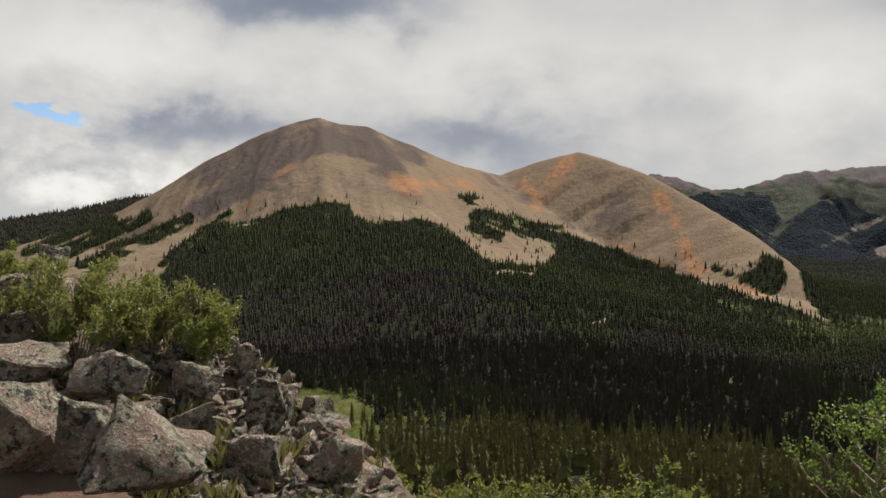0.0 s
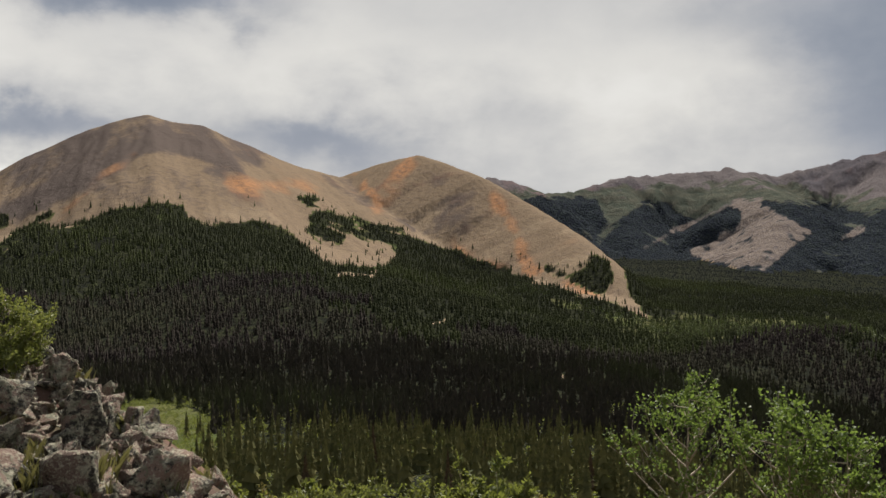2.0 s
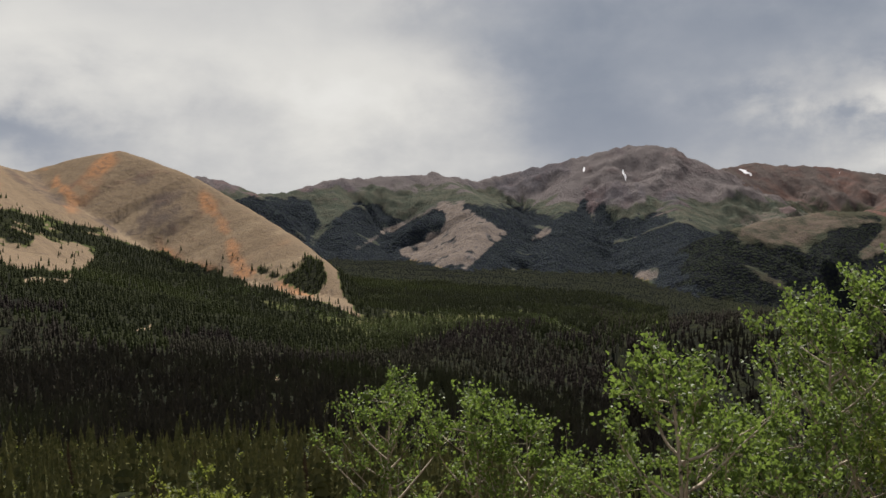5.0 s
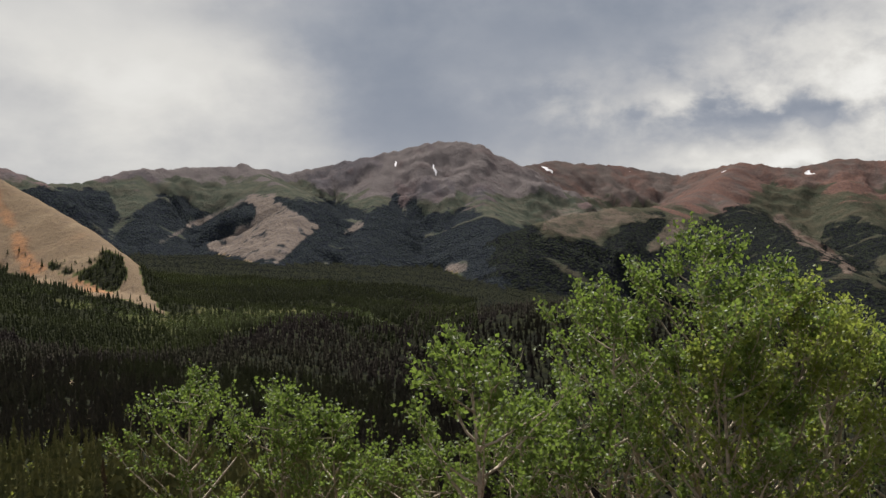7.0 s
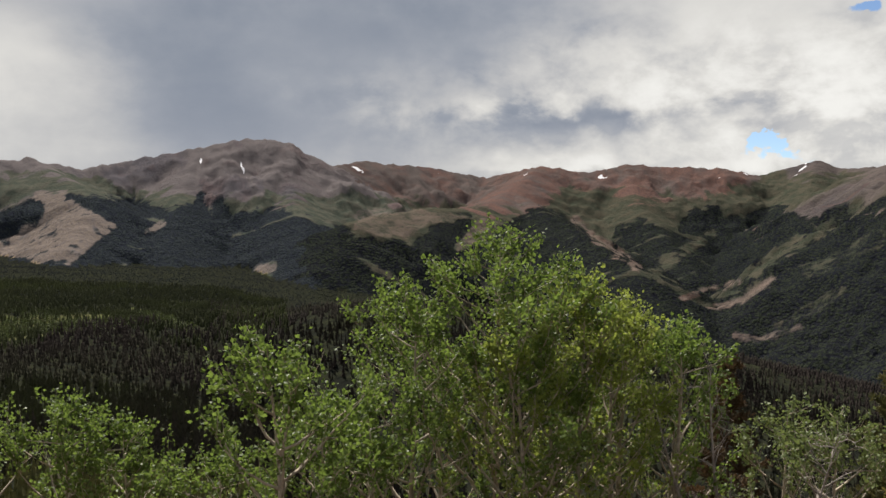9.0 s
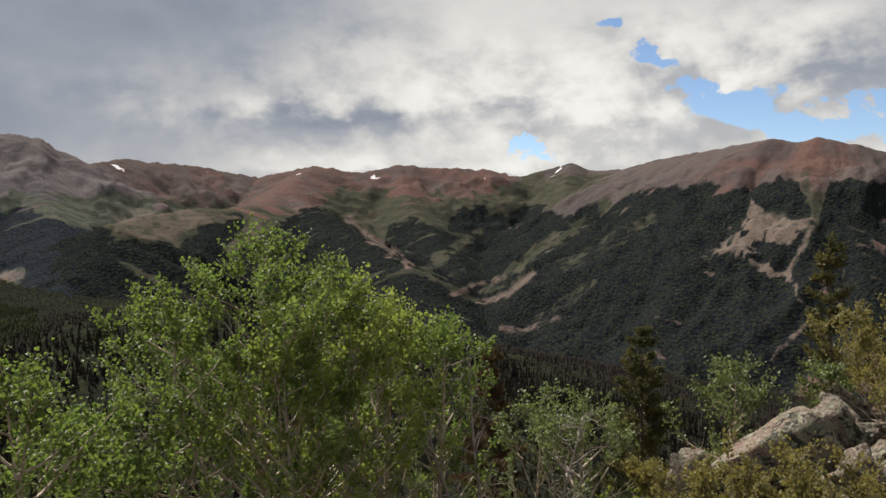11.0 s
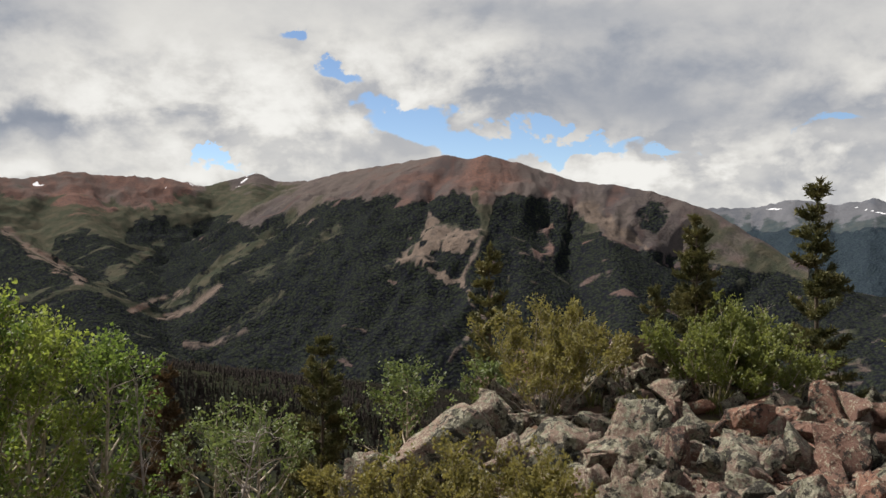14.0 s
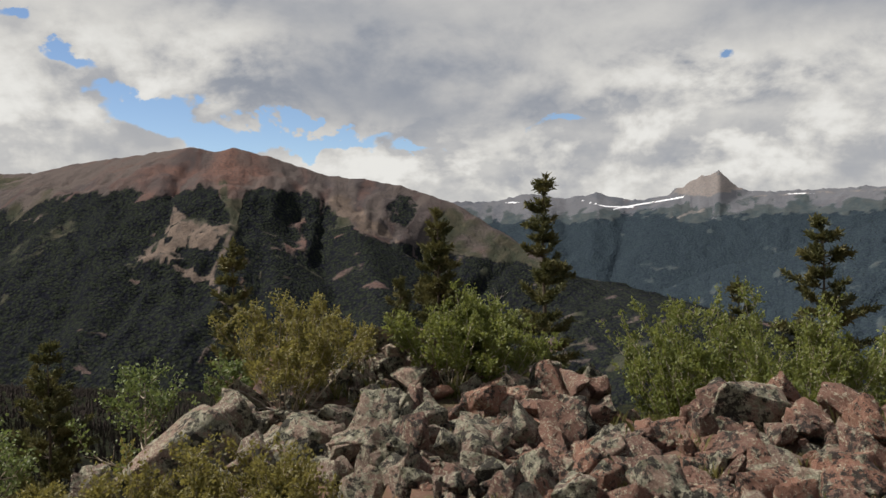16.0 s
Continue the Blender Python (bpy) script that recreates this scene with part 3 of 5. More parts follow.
def cover_of(x, y, h, who, streak):
    """What grows or lies on the ground: forest, grass, red scree, snow, talus, pale bare ground, each 0 to 1."""
    r, az = np.hypot(x, y), np.degrees(np.arctan2(x, y))
    el = np.degrees(np.arctan2(h, r))
    n1, n2, n4 = fbm(x / 420, y / 420, 4), fbm(x / 110, y / 110, 4), fbm(x / 38, y / 38, 3)
    names = np.array([q[0] for q in RIDGES] + ["valley"])[who]
    near_slope = np.isin(names, ["scree", "woods", "valley"])
    a, e = az + 0.45 * n2 + 0.25 * n4, el + 0.3 * n2 + 0.2 * n4
    worn = np.clip(0.7 + 1.1 * n4 + 0.6 * n2, 0.05, 1)
    # first mountain: woods below an uneven tree line
    line = np.interp(az, *zip(*LINE_SCREE))
    forest = np.where(near_slope, step(0.22, -0.22, el - line - 0.3 * n2 - 0.3 * n4), 0.0)
    forest = np.where(names == "valley", 1.0, forest)
    toe = az - np.interp(el, [-7.0, -4.8, -2.7, 0.0], [24.7, 23.5, 22.5, 20.6]) - 0.5 * n2
    forest = np.where(np.isin(names, ["scree", "woods"]) & (az > 18), np.maximum(forest, step(-0.1, 0.25, toe)), forest)
    forest = np.where(near_slope & (el < line + 1.0 + 2 * n2), np.maximum(forest, 0.04), forest)
    grove = sum(patch(a, e, p, 0.2) for p in GROVES)
    grove = grove + strip(a, e, 0.30, (-21.3, 0.4), (-23.6, -0.4), (-26.1, -1.6)) + strip(a, e, 0.42, (-19.3, 0.5), (-21.6, -0.5), (-24.7, -1.9)) + strip(a, e, 0.42, (-16.7, 0.4), (-18.9, -0.7), (-23, -2.5)) + strip(a, e, 0.25, (-14.2, 0.7), (-16.5, -1), (-18.3, -2.4))
    forest = np.where(near_slope & (r > 800), np.maximum(forest, np.clip(grove, 0, 1) * np.clip(0.85 + 1.3 * n4 + 0.5 * n2, 0.1, 1)), forest)
    scars = strip(a, e, 0.12, (16.8, -9.5), (18.0, -9.8), (19.4, -10.2)) + strip(a, e, 0.25, (3.8, -3.4), (5.0, -3.3), (6.2, -3.2)) * (n4 > -0.1) + strip(a, e, 0.1, (10.1, -6.6), (10.8, -6.5)) + strip(a, e, 0.12, (8.5, -10.8), (13.5, -11.0)) * (n4 > 0.12)
    forest = np.where(near_slope, forest * (1 - np.clip(scars, 0, 1)), forest)
    # high country: woods below the tree line, clearings and meadows drawn out down the slopes
    far_line = np.interp(az, *zip(*(LINE_NORTH + LINE_EAST + LINE_SOUTH)))
    far_line = np.where(names == "south", 0.2 + 0.9 * n1, np.where((names == "east") & (r < 3100) & (az > 115), 1.0, far_line))
    rim = step(0.28, -0.28, el - far_line - 0.3 * n2 - 0.35 * n4 - 0.35 * streak)
    open_land = np.where(names == "east", 0.12, np.where(names == "red", 0.16, 0.02)) * np.where(az > 112, 1.2, 1.0)
    clear = step(0.80 - open_land, 0.42 - open_land, np.abs(1.0 * streak + 0.45 * n2 + 0.35 * n1))
    far = np.where(names == "hill", 1.0, rim * (0.25 + 0.75 * clear))
    green = strip(a, e, 0.3, (22.7, 1.5), (22.2, 0.1), (21.2, -1.1), soft=0.3) + strip(a, e, 0.2, (35.5, -2.5), (34.1, -3.5), (33, -4.2), soft=0.3) * 0.8 + strip(a, e, 0.35, (43.9, -3), (43.6, -4.2), (42.5, -5.8), soft=0.3) * 0.7
    green = green + strip(a, e, 0.22, (93.8, 2.9), (94.4, 1.3), (94.4, -0.2), soft=0.3) + strip(a, e, 0.3, (77.1, -6.2), (78.9, -5.3), (80.9, -3.9), soft=0.3) + strip(a, e, 0.35, (75.6, -3.5), (77.1, -1.7), (79, -0.9), (81.4, 1.1), soft=0.3) + strip(a, e, 0.4, (69.5, -3.5), (71.3, -1.9), (73.1, -0.6), soft=0.3) + strip(a, e, 0.6, (79, -3), (82, -1.2), (84.5, 0.2), soft=0.3) * 0.6
    tan = patch(a, e, NORTH_TAN) + 0.6 * strip(a, e, 0.05, (25.8, -0.5), (28.3, 0.6), (29.7, 1.4), soft=0.3) + 0.6 * strip(a, e, 0.04, (24, -1.6), (25.8, -0.6), (27.2, 0.1), soft=0.3) + strip(a, e, 0.15, (31.5, -2.8), (33, -1.4), (34.1, -0.5), soft=0.3) + strip(a, e, 0.2, (36.2, -0.9), (37, -0.4), soft=0.3) + strip(a, e, 0.3, (43.2, -3.2), (44.1, -3.2), soft=0.3) * 0.8 + strip(a, e, 0.14, (30.0, 1.4), (31.0, 1.3), soft=0.3)
    tan = tan + patch(a, e, FAN) * step(0.42, 0.2, n4) + 0.9 * patch(a, e, EAST_SIDE) + strip(a, e, 0.13, (92.7, -3.3), (93.6, -4.7), (94.5, -5.8), (93, -7.4), (92, -8.6), soft=0.3) * 0.75 + strip(a, e, 0.1, (94.3, 0), (93.4, -2), (92.9, -3.4), soft=0.3) * 0.7
    tan = tan + 0.85 * strip(a, e, 0.16, (64.2, 0.2), (66.2, -1.4), (68.6, -3), soft=0.3) + 0.75 * (strip(a, e, 0.2, (71.4, -4.9), (73.1, -4.2), (74.7, -3.8), soft=0.3) + strip(a, e, 0.2, (73, -5.5), (74.9, -5), (76.9, -3.4), soft=0.3) + strip(a, e, 0.22, (74.5, -7.2), (76.3, -7.3), (78.4, -6.5), soft=0.3))
    straw = patch(a, e, STRAW_BENCH) + patch(a, e, STRAW_SPUR)
    tan, green = np.clip(tan, 0, 1) * np.clip(worn + 0.25, 0, 1), np.clip(green, 0, 1) * worn
    # purple-brown rock ribs among the woods
    ribs = np.where(names == "east", 0.8 * step(0.15, 0.95, 0.8 * n2 + 0.9 * streak + 0.6 * n4 + 0.3 * blob(az, el, 97.5, -1.5, 3, 1.6) + 0.3 * blob(az, el, 83.5, -2.5, 3, 1.6)), 0.0)
    far = far * (1 - np.clip(tan + 0.85 * green + straw + 0.8 * ribs, 0, 1))
    far = np.maximum(far, np.where(names == "east", np.clip(sum(patch(a, e, p, 0.25) for p in FAR_GROVES), 0, 1) * np.clip(worn + 0.15, 0, 1), 0))
    forest = np.where(near_slope, forest, far)
    glade = blob(az, el, 29, -6.6, 6, 0.8) + 0.8 * blob(az, el + 0.28 * (az - 20), 20, -5.6, 5, 0.45) + 0.8 * strip(az, el, 0.25, (35.3, -5.8), (37.5, -6.7), (39.1, -7.4))
    forest = np.where(near_slope & (r > 600), np.maximum(forest * (1 - 0.6 * step(0.3, 0.9, glade + 0.9 * n2)), np.minimum(forest, 0.3)), forest)
    open_hill = blob(az, r, -8.5, 300, 4.5, 110) + 0.6 * blob(az, r, 12, 280, 5, 30) + step(120, 70, r)
    forest = np.where((names == "valley") & (az < 45), forest * step(0.62, 0.4, open_hill + 0.3 * n2), forest)
    high = np.interp(az, [10, 22, 25, 30, 33, 36, 42, 47, 49, 52, 58, 61, 64, 68, 72, 76, 80, 84, 92, 100, 112, 140], [2.4, 2.5, 2.5, 2.7, 2.5, 1.6, 1.3, 1.4, 1.9, 1.6, 0.8, 0.4, 2.6, 1.6, 1.6, 2.9, 3.2, 2.2, 2.0, 1.6, 0.5, 1.4])
    grass = step(0.5, -0.5, el - high + 0.8 * n2 + 0.9 * streak) * (1 - tan)
    grass = np.where(near_slope, np.where((forest > 0.3) | ((glade > 0.3) & (el < line)), 1.0, 0.0), grass)
    grass = np.where(names == "east", np.clip(grass * (0.3 + 0.6 * step(0.15, -0.2, n1)) * (1 - 0.9 * ribs) + green, 0, 1), grass)
    grass = np.where(names == "valley", 1.0, grass)
    redness = np.interp(az, [-30, -15, -10, -5, 0, 4, 8, 12, 16, 22, 30, 38, 42, 46, 55, 60, 66, 74, 77, 84, 92, 95, 100, 110, 140], [.0, .05, .1, .15, .3, .35, .4, .35, .4, .3, .1, .2, .3, .3, .45, .6, .55, .7, .1, .25, .38, .5, .3, .2, .15])
    red = redness + 0.3 * n2 + 0.2 * n1 + 0.5 * streak
    red = red + 0.9 * strip(a, e, 0.2, (72.9, 1.3), (74.2, 2.3), (74.9, 2.8)) + 0.6 * strip(a, e, 0.5, (66.7, 1.7), (68.2, 2.1), (69.2, 1)) + 0.5 * blob(az, el, 94.5, 3.6, 1.5, 1.0)
    lanes = 0.8 * strip(a, e, 0.12, (-9.2, 4.6), (-11.8, 2.5), (-13.7, 0.5), soft=0.5) + strip(a, e, 0.15, (4.8, 3.3), (5.8, 2.6), (6.3, 1.9), soft=0.25) + 0.75 * strip(a, e, 0.25, (8.6, 4.3), (7.7, 2.9), (6.7, 1.4), soft=0.6) + strip(a, e, 0.25, (14.3, 1.9), (15.4, 0), (16.1, -1.7), (17, -3.1), soft=0.5) + 0.8 * strip(a, e, 0.3, (11.4, -1.3), (12.3, -2), (14.8, -3.1), soft=0.5) + 0.9 * strip(a, e, 0.25, (16.6, -3.1), (18.7, -3.8), (21.1, -4.5), soft=0.4) + 0.7 * strip(a, e, 0.4, (-3.2, 2.9), (-0.5, 2.7), (2.2, 2.7), soft=0.6)
    red = np.where(near_slope, 0.55 * red + lanes * (0.6 + 0.5 * n2 + 0.4 * n4), red)
    snow = np.where(names == "storm", blob(az, el, 39.45, 3.75, 0.14, 0.28) + blob(az - 0.35 * (3.6 - el), el, 42.0, 3.3, 0.12, 0.8) + 0.7 * blob(az, el, 40.6, 3.9, 0.15, 0.1), 0.0)
    snow = np.where(names == "south", strip(az, el, 0.03, (119.6, 0.85), (121.1, 1.1), (123.1, 1.4), (124.6, 1.62), soft=0.07) + strip(az, el, 0.02, (117.6, 1.45), (119.1, 1.05), (121, 0.95), soft=0.06) + blob(az, el, 131, 1.62, 1.5, 0.05) + blob(az, el, 113, 1.4, 0.8, 0.07), snow)
    snow = np.where(names == "red", 0.9 * step(0.5, 0.62, n2 + 0.6 * streak) * step(2.4, 3.0, el) + strip(az, el, 0.02, (78.2, 3.3), (78.6, 3.6), soft=0.1), snow)
    # Scree mountain's dark left face: shade put in along with the loose rock.
    talus_and_shade = np.where(near_slope, 0.8 * strip(a, e, 0.3, (-7.5, 5.8), (-10.7, 3.9), (-13.6, 2.2), (-16.9, 0.7), soft=0.7) + 0.75 * blob(az, el, -14.5, 3.6, 5, 2.4) + 0.5 * step(3.6, 6.2, el) + 0.8 * strip(a, e, 0.4, (-6.5, 5.2), (-4.0, 4.6), (-2.0, 4.3), soft=0.9) + 0.35 * blob(az, el, -5, 3.0, 3, 1.2) + 0.5 * blob(az, el, 11.5, 1.2, 2.2, 2.0) + 0.35 * strip(a, e, 0.2, (3, 3.2), (6.5, 1.2), (10, -0.5), soft=0.6) + 0.5 * n1 + 0.7 * streak + 0.3 * n4, 0.3 + n1 + 0.8 * streak)
    bare = np.where(near_slope, np.clip(scars, 0, 1) + 0.7 * step(0.1, 0.5, streak - n2) * step(3.0, 0.5, el) * (el > line), tan)
    bare = np.where(names == "south", patch(a, e, BLOCK_PEAK) + 0.8 * strip(a, e, 0.12, (123.4, 0.2), (125.5, 0.7)) + 0.6 * strip(az, el, 0.1, (128.3, 1.5), (132.2, 1.65), (136, 1.75)) * (n4 > 0), bare)
    bare = np.clip(np.where(near_slope, bare, bare + 0.55 * straw), 0, 1)
    return forest, grass, np.clip(red, 0, 1), snow, np.clip(talus_and_shade, 0, 1), bare


def mesh_from(name, co, quads, mats, smooth=True, tris=False):
    me = bpy.data.meshes.new(name)
    n = quads.shape[1]
    me.vertices.add(len(co))
    me.vertices.foreach_set("co", np.ascontiguousarray(co, np.float32).ravel())
    me.loops.add(quads.size)
    me.loops.foreach_set("vertex_index", np.ascontiguousarray(quads, np.int32).ravel())
    me.polygons.add(len(quads))
    me.polygons.foreach_set("loop_start", np.arange(0, quads.size, n, dtype=np.int32))
    me.polygons.foreach_set("use_smooth", np.full(len(quads), smooth, bool))
    me.update(calc_edges=True)
    for m in mats:
        me.materials.append(m)
    return me


def polar_grid(azs, rs):
    a, r = np.meshgrid(np.asarray(azs), np.asarray(rs), indexing="ij")
    x, y = polar(a, r)
    n, m = a.shape
    i, j = np.meshgrid(np.arange(n - 1), np.arange(m - 1), indexing="ij")
    k = (i * m + j).ravel()
    return x.ravel(), y.ravel(), np.stack([k, k + m, k + m + 1, k + 1], 1)


NAMES = {
    "scree": ("scree_mountain", "bare tan and orange scree mountain with rounded twin summits above dark woods"),
    "woods": ("wooded_slope", "long gentle slope under dense dark green spruce forest"),
    "valley": ("ground", "valley floor and hillside of soil and grass below the knoll"),
    "hill": ("wooded_hill", "low far hill wholly covered with dark spruce woods"),
    "north": ("green_mountain", "grey-green mountain ridge with dark wooded gullies and a tan bare patch"),
    "storm": ("dark_mountain", "broad grey and reddish mountain with snow streaks under a rain cloud"),
    "red": ("red_mountain", "jagged far mountain ridge of red and grey rock with green meadows"),
    "east": ("brown_mountain", "large reddish brown mountain with dark woods and a tan scree fan"),
    "south": ("haze_blue_mountain", "far mountain range tinted haze-blue, with a pale block-shaped summit and snow ledges"),
    "back": ("far_hills", "far wooded hills round the back of the valley"),
}


def build_terrain():
    front = np.arange(-34, 142.01, 0.17)
    back = np.arange(146, 322.01, 4.0)
    azs = np.concatenate([front, back, [326.0]])
    rs = np.concatenate([np.geomspace(28, 700, 90)[:-1], np.arange(700, 2300, 12.0), np.arange(2300, 4900, 16.0)])
    x, y, quads = polar_grid(azs, rs)
    h, who, streak = terrain(x, y)
    f, g, rd, sn, tl, br = cover_of(x, y, h, who, streak)
    group = np.array([list(NAMES).index(RIDGES[i][0]) if i >= 0 else list(NAMES).index("valley") for i in range(-1, len(RIDGES))])[who + 1]
    face_group = group[quads[:, 0]]
    co = np.stack([x, y, h], 1)
    for gi, key in enumerate(NAMES):
        q = quads[face_group == gi]
        if not len(q):
            continue
        used, inv = np.unique(q, return_inverse=True)
        name, label = NAMES[key]
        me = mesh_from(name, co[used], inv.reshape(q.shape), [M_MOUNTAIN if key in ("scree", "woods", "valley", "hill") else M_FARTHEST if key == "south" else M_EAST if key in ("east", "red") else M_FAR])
        c = me.color_attributes.new("cover", "FLOAT_COLOR", "POINT")
        c.data.foreach_set("color", np.stack([f[used], g[used], rd[used], np.ones(len(used))], 1).astype(np.float32).ravel())
        a = me.attributes.new("snow", "FLOAT", "POINT")
        a.data.foreach_set("value", sn[used].astype(np.float32))
        a = me.attributes.new("talus_and_shade", "FLOAT", "POINT")
        a.data.foreach_set("value", tl[used].astype(np.float32))
        a = me.attributes.new("bare", "FLOAT", "POINT")
        a.data.foreach_set("value", br[used].astype(np.float32))
        tagged(new(name, me), label, "ground" if key == "valley" else "mountain", "", "structure")
    # the knoll underfoot
    x, y, quads = polar_grid(np.arange(-180, 180.1, 1.0), np.concatenate([[0.01], np.arange(0.5, 16, 0.25), np.geomspace(16, 30, 12)]))
    me = mesh_from("knoll", np.stack([x, y, near_height(x, y)], 1), quads, [M_SOIL])
    tagged(new("knoll", me), "reddish soil and sparse grass on top of the lookout knoll", "ground", "", "structure")


build_terrain()


def ground_z(x, y):
    return float(near_height(np.array([float(x)]), np.array([float(y)]))[0])


# ---- forests ----


def cone_tree(sides, tiers, rnd):
    """A low tree of unit height: drooping tiers round a stem line."""
    v, f = [], []
    for t in range(tiers):
        z0, z1 = 0.04 + 0.9 * t / tiers, 0.04 + 0.9 * (t + 1) / tiers + (0.5 / tiers if t < tiers - 1 else 0.06)
        rad = 0.17 * (1 - t / (tiers + 0.35))
        b = len(v)
        v.append((0, 0, z1))
        for s in range(sides):
            a = 2 * math.pi * (s + 0.5 * (t % 2)) / sides
            q = rad * rnd.uniform(0.75, 1.2) * (1.0 if tiers < 4 else 1.25 if s % 2 else 0.6)
            v.append((q * math.cos(a), q * math.sin(a), z0 + rnd.uniform(-0.03, 0.03)))
        f += [(b, b + 1 + s, b + 1 + (s + 1) % sides) for s in range(sides)]
    return np.array(v), np.array(f)


def scatter(az0, az1, r0, r1, count, seed):
    g = np.random.default_rng(seed)
    az = g.uniform(az0, az1, count)
    r = np.sqrt(g.uniform(r0 * r0, r1 * r1, count))
    x, y = polar(az, r)
    return x, y, g


def forest(name, label, x, y, z, height, g, sides, tiers, mat):
    rnd = random.Random(5)
    v, f = cone_tree(sides, tiers, rnd)
    n = len(x)
    turn = g.uniform(0, 2 * np.pi, n)
    wide = height * g.uniform(0.8, 1.3, n)
    c, s = np.cos(turn), np.sin(turn)
    co = np.empty((n, len(v), 3), np.float32)
    co[:, :, 0] = x[:, None] + wide[:, None] * (c[:, None] * v[:, 0] - s[:, None] * v[:, 1])
    co[:, :, 1] = y[:, None] + wide[:, None] * (s[:, None] * v[:, 0] + c[:, None] * v[:, 1])
    co[:, :, 2] = z[:, None] - 0.4 + height[:, None] * v[:, 2]
    faces = (f[None] + (np.arange(n) * len(v))[:, None, None]).reshape(-1, 3)
    me = mesh_from(name, co.reshape(-1, 3), faces, [mat], tiers < 4)
    return tagged(new(name, me), label, "forest", "", "stuff")


def plant_forests():
    def stand(name, label, az0, az1, r0, r1, count, seed, dense, low, high, sides, tiers, stray=0.0, mat=M_FOREST, pick=None):
        x, y, g = scatter(az0, az1, r0, r1, count, seed)
        h, who, streak = terrain(x, y)
        f = cover_of(x, y, h, who, streak)[0]
        keep = (g.uniform(0, 1, len(x)) < np.where(f > (0.30 if r0 < 1500 else 0.5), dense * np.clip(f, 0.3, 1), 0.0)) | ((f > 0.03) & (g.uniform(0, 1, len(x)) < stray))
        if pick:
            keep &= pick(x, y, h)
        x, y, h = x[keep], y[keep], h[keep]
        forest(name, label, x, y, h, g.uniform(low, high, len(x)) * (0.75 + 0.5 * g.uniform(0, 1, len(x)) ** 2), g, sides, tiers, mat)

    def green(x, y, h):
        """The upper and the outer slope keep their green; lower down the spruces are brown and dying, their colour
        darkened for cloud shade.
        """
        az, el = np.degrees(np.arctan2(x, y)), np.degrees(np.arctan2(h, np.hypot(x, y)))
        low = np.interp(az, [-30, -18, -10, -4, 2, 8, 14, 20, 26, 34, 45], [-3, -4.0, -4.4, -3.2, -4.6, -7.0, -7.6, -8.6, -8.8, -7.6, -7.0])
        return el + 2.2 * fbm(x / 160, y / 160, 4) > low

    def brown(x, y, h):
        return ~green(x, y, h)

    stand("spruce_forest", "dense brownish spruce forest low on the mountain slope, darkened for cloud shade", -30, 45, 600, 1700, 80000, 11, 0.8, 5.5, 11, 5, 3, 0.0, M_FOREST, brown)
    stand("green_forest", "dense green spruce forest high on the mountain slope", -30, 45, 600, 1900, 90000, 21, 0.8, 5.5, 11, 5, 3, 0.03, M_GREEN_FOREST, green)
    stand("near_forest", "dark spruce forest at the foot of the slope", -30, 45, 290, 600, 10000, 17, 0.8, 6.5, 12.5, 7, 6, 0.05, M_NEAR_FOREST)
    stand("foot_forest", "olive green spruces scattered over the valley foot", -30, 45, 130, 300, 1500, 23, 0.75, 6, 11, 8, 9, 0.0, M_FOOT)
    stand("valley_forest", "dark spruce forest in the deep valley", 40, 130, 700, 1600, 40000, 13, 0.8, 5, 9, 5, 2)
    stand("hillside_forest", "dark spruce forest on the hillside below the aspens", 42, 130, 150, 700, 14000, 18, 0.8, 5, 10, 7, 6, 0.0, M_FOREST)
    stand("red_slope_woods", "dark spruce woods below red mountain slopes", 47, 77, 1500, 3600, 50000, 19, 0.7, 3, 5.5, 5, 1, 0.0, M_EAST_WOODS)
    stand("far_woods", "dark spruce woods on far mountain sides, with the blue of haze in their colour", 12, 47, 1500, 3600, 60000, 12, 0.7, 3, 5.5, 5, 1, 0.0, M_FAR_WOODS)
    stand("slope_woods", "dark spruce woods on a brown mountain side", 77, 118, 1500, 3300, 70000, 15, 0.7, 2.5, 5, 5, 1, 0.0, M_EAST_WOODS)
    stand("distant_woods", "dark woods on low distant hills, with the blue of haze in their colour", 118, 138, 1500, 3600, 12000, 16, 0.7, 3, 6, 5, 1, 0.0, M_FAR_WOODS)
    stand("hill_woods", "dark spruce woods on a far hill", -32, -12, 2500, 3100, 5000, 14, 0.9, 9, 15, 5, 1)


plant_forests()

# ---- materials of the knoll ----


def leaf_material(name, a, b, c, gloss=0.4, thin=0.55, glow=(0.30, 0.34, 0.05)):
    m, k = material(name)
    rnd = k.add("ShaderNodeNewGeometry").outputs["Random Per Island"]
    p = k.add("ShaderNodeTexCoord").outputs["Object"]
    col = k.mix(rnd, a, b)
    col = k.mix(k.smooth(k.noise(p, 2.2, 3), 0.4, 0.7), col, c)
    pr = k.add("ShaderNodeBsdfPrincipled", {"Base Color": col, "Roughness": gloss, "Specular IOR Level": 0.35})
    tr = k.add("ShaderNodeBsdfTranslucent", {"Color": k.mix(0.6, col, glow)})
    both = k.add("ShaderNodeMixShader", {0: thin, 1: pr.outputs[0], 2: tr.outputs[0]})
    k.add("ShaderNodeOutputMaterial", {0: both.outputs[0]})
    return m


def bark_material(name, a, b, scale=18.0):
    m, k = material(name)
    p = k.add("ShaderNodeTexCoord").outputs["Object"]
    n = k.noise(p, scale, 5, 0.65)
    finish(k, k.mix(k.smooth(n, 0.35, 0.7), a, b), 0.85, n, 0.5, 0.01, Specular_IOR_Level=0.2)
    return m


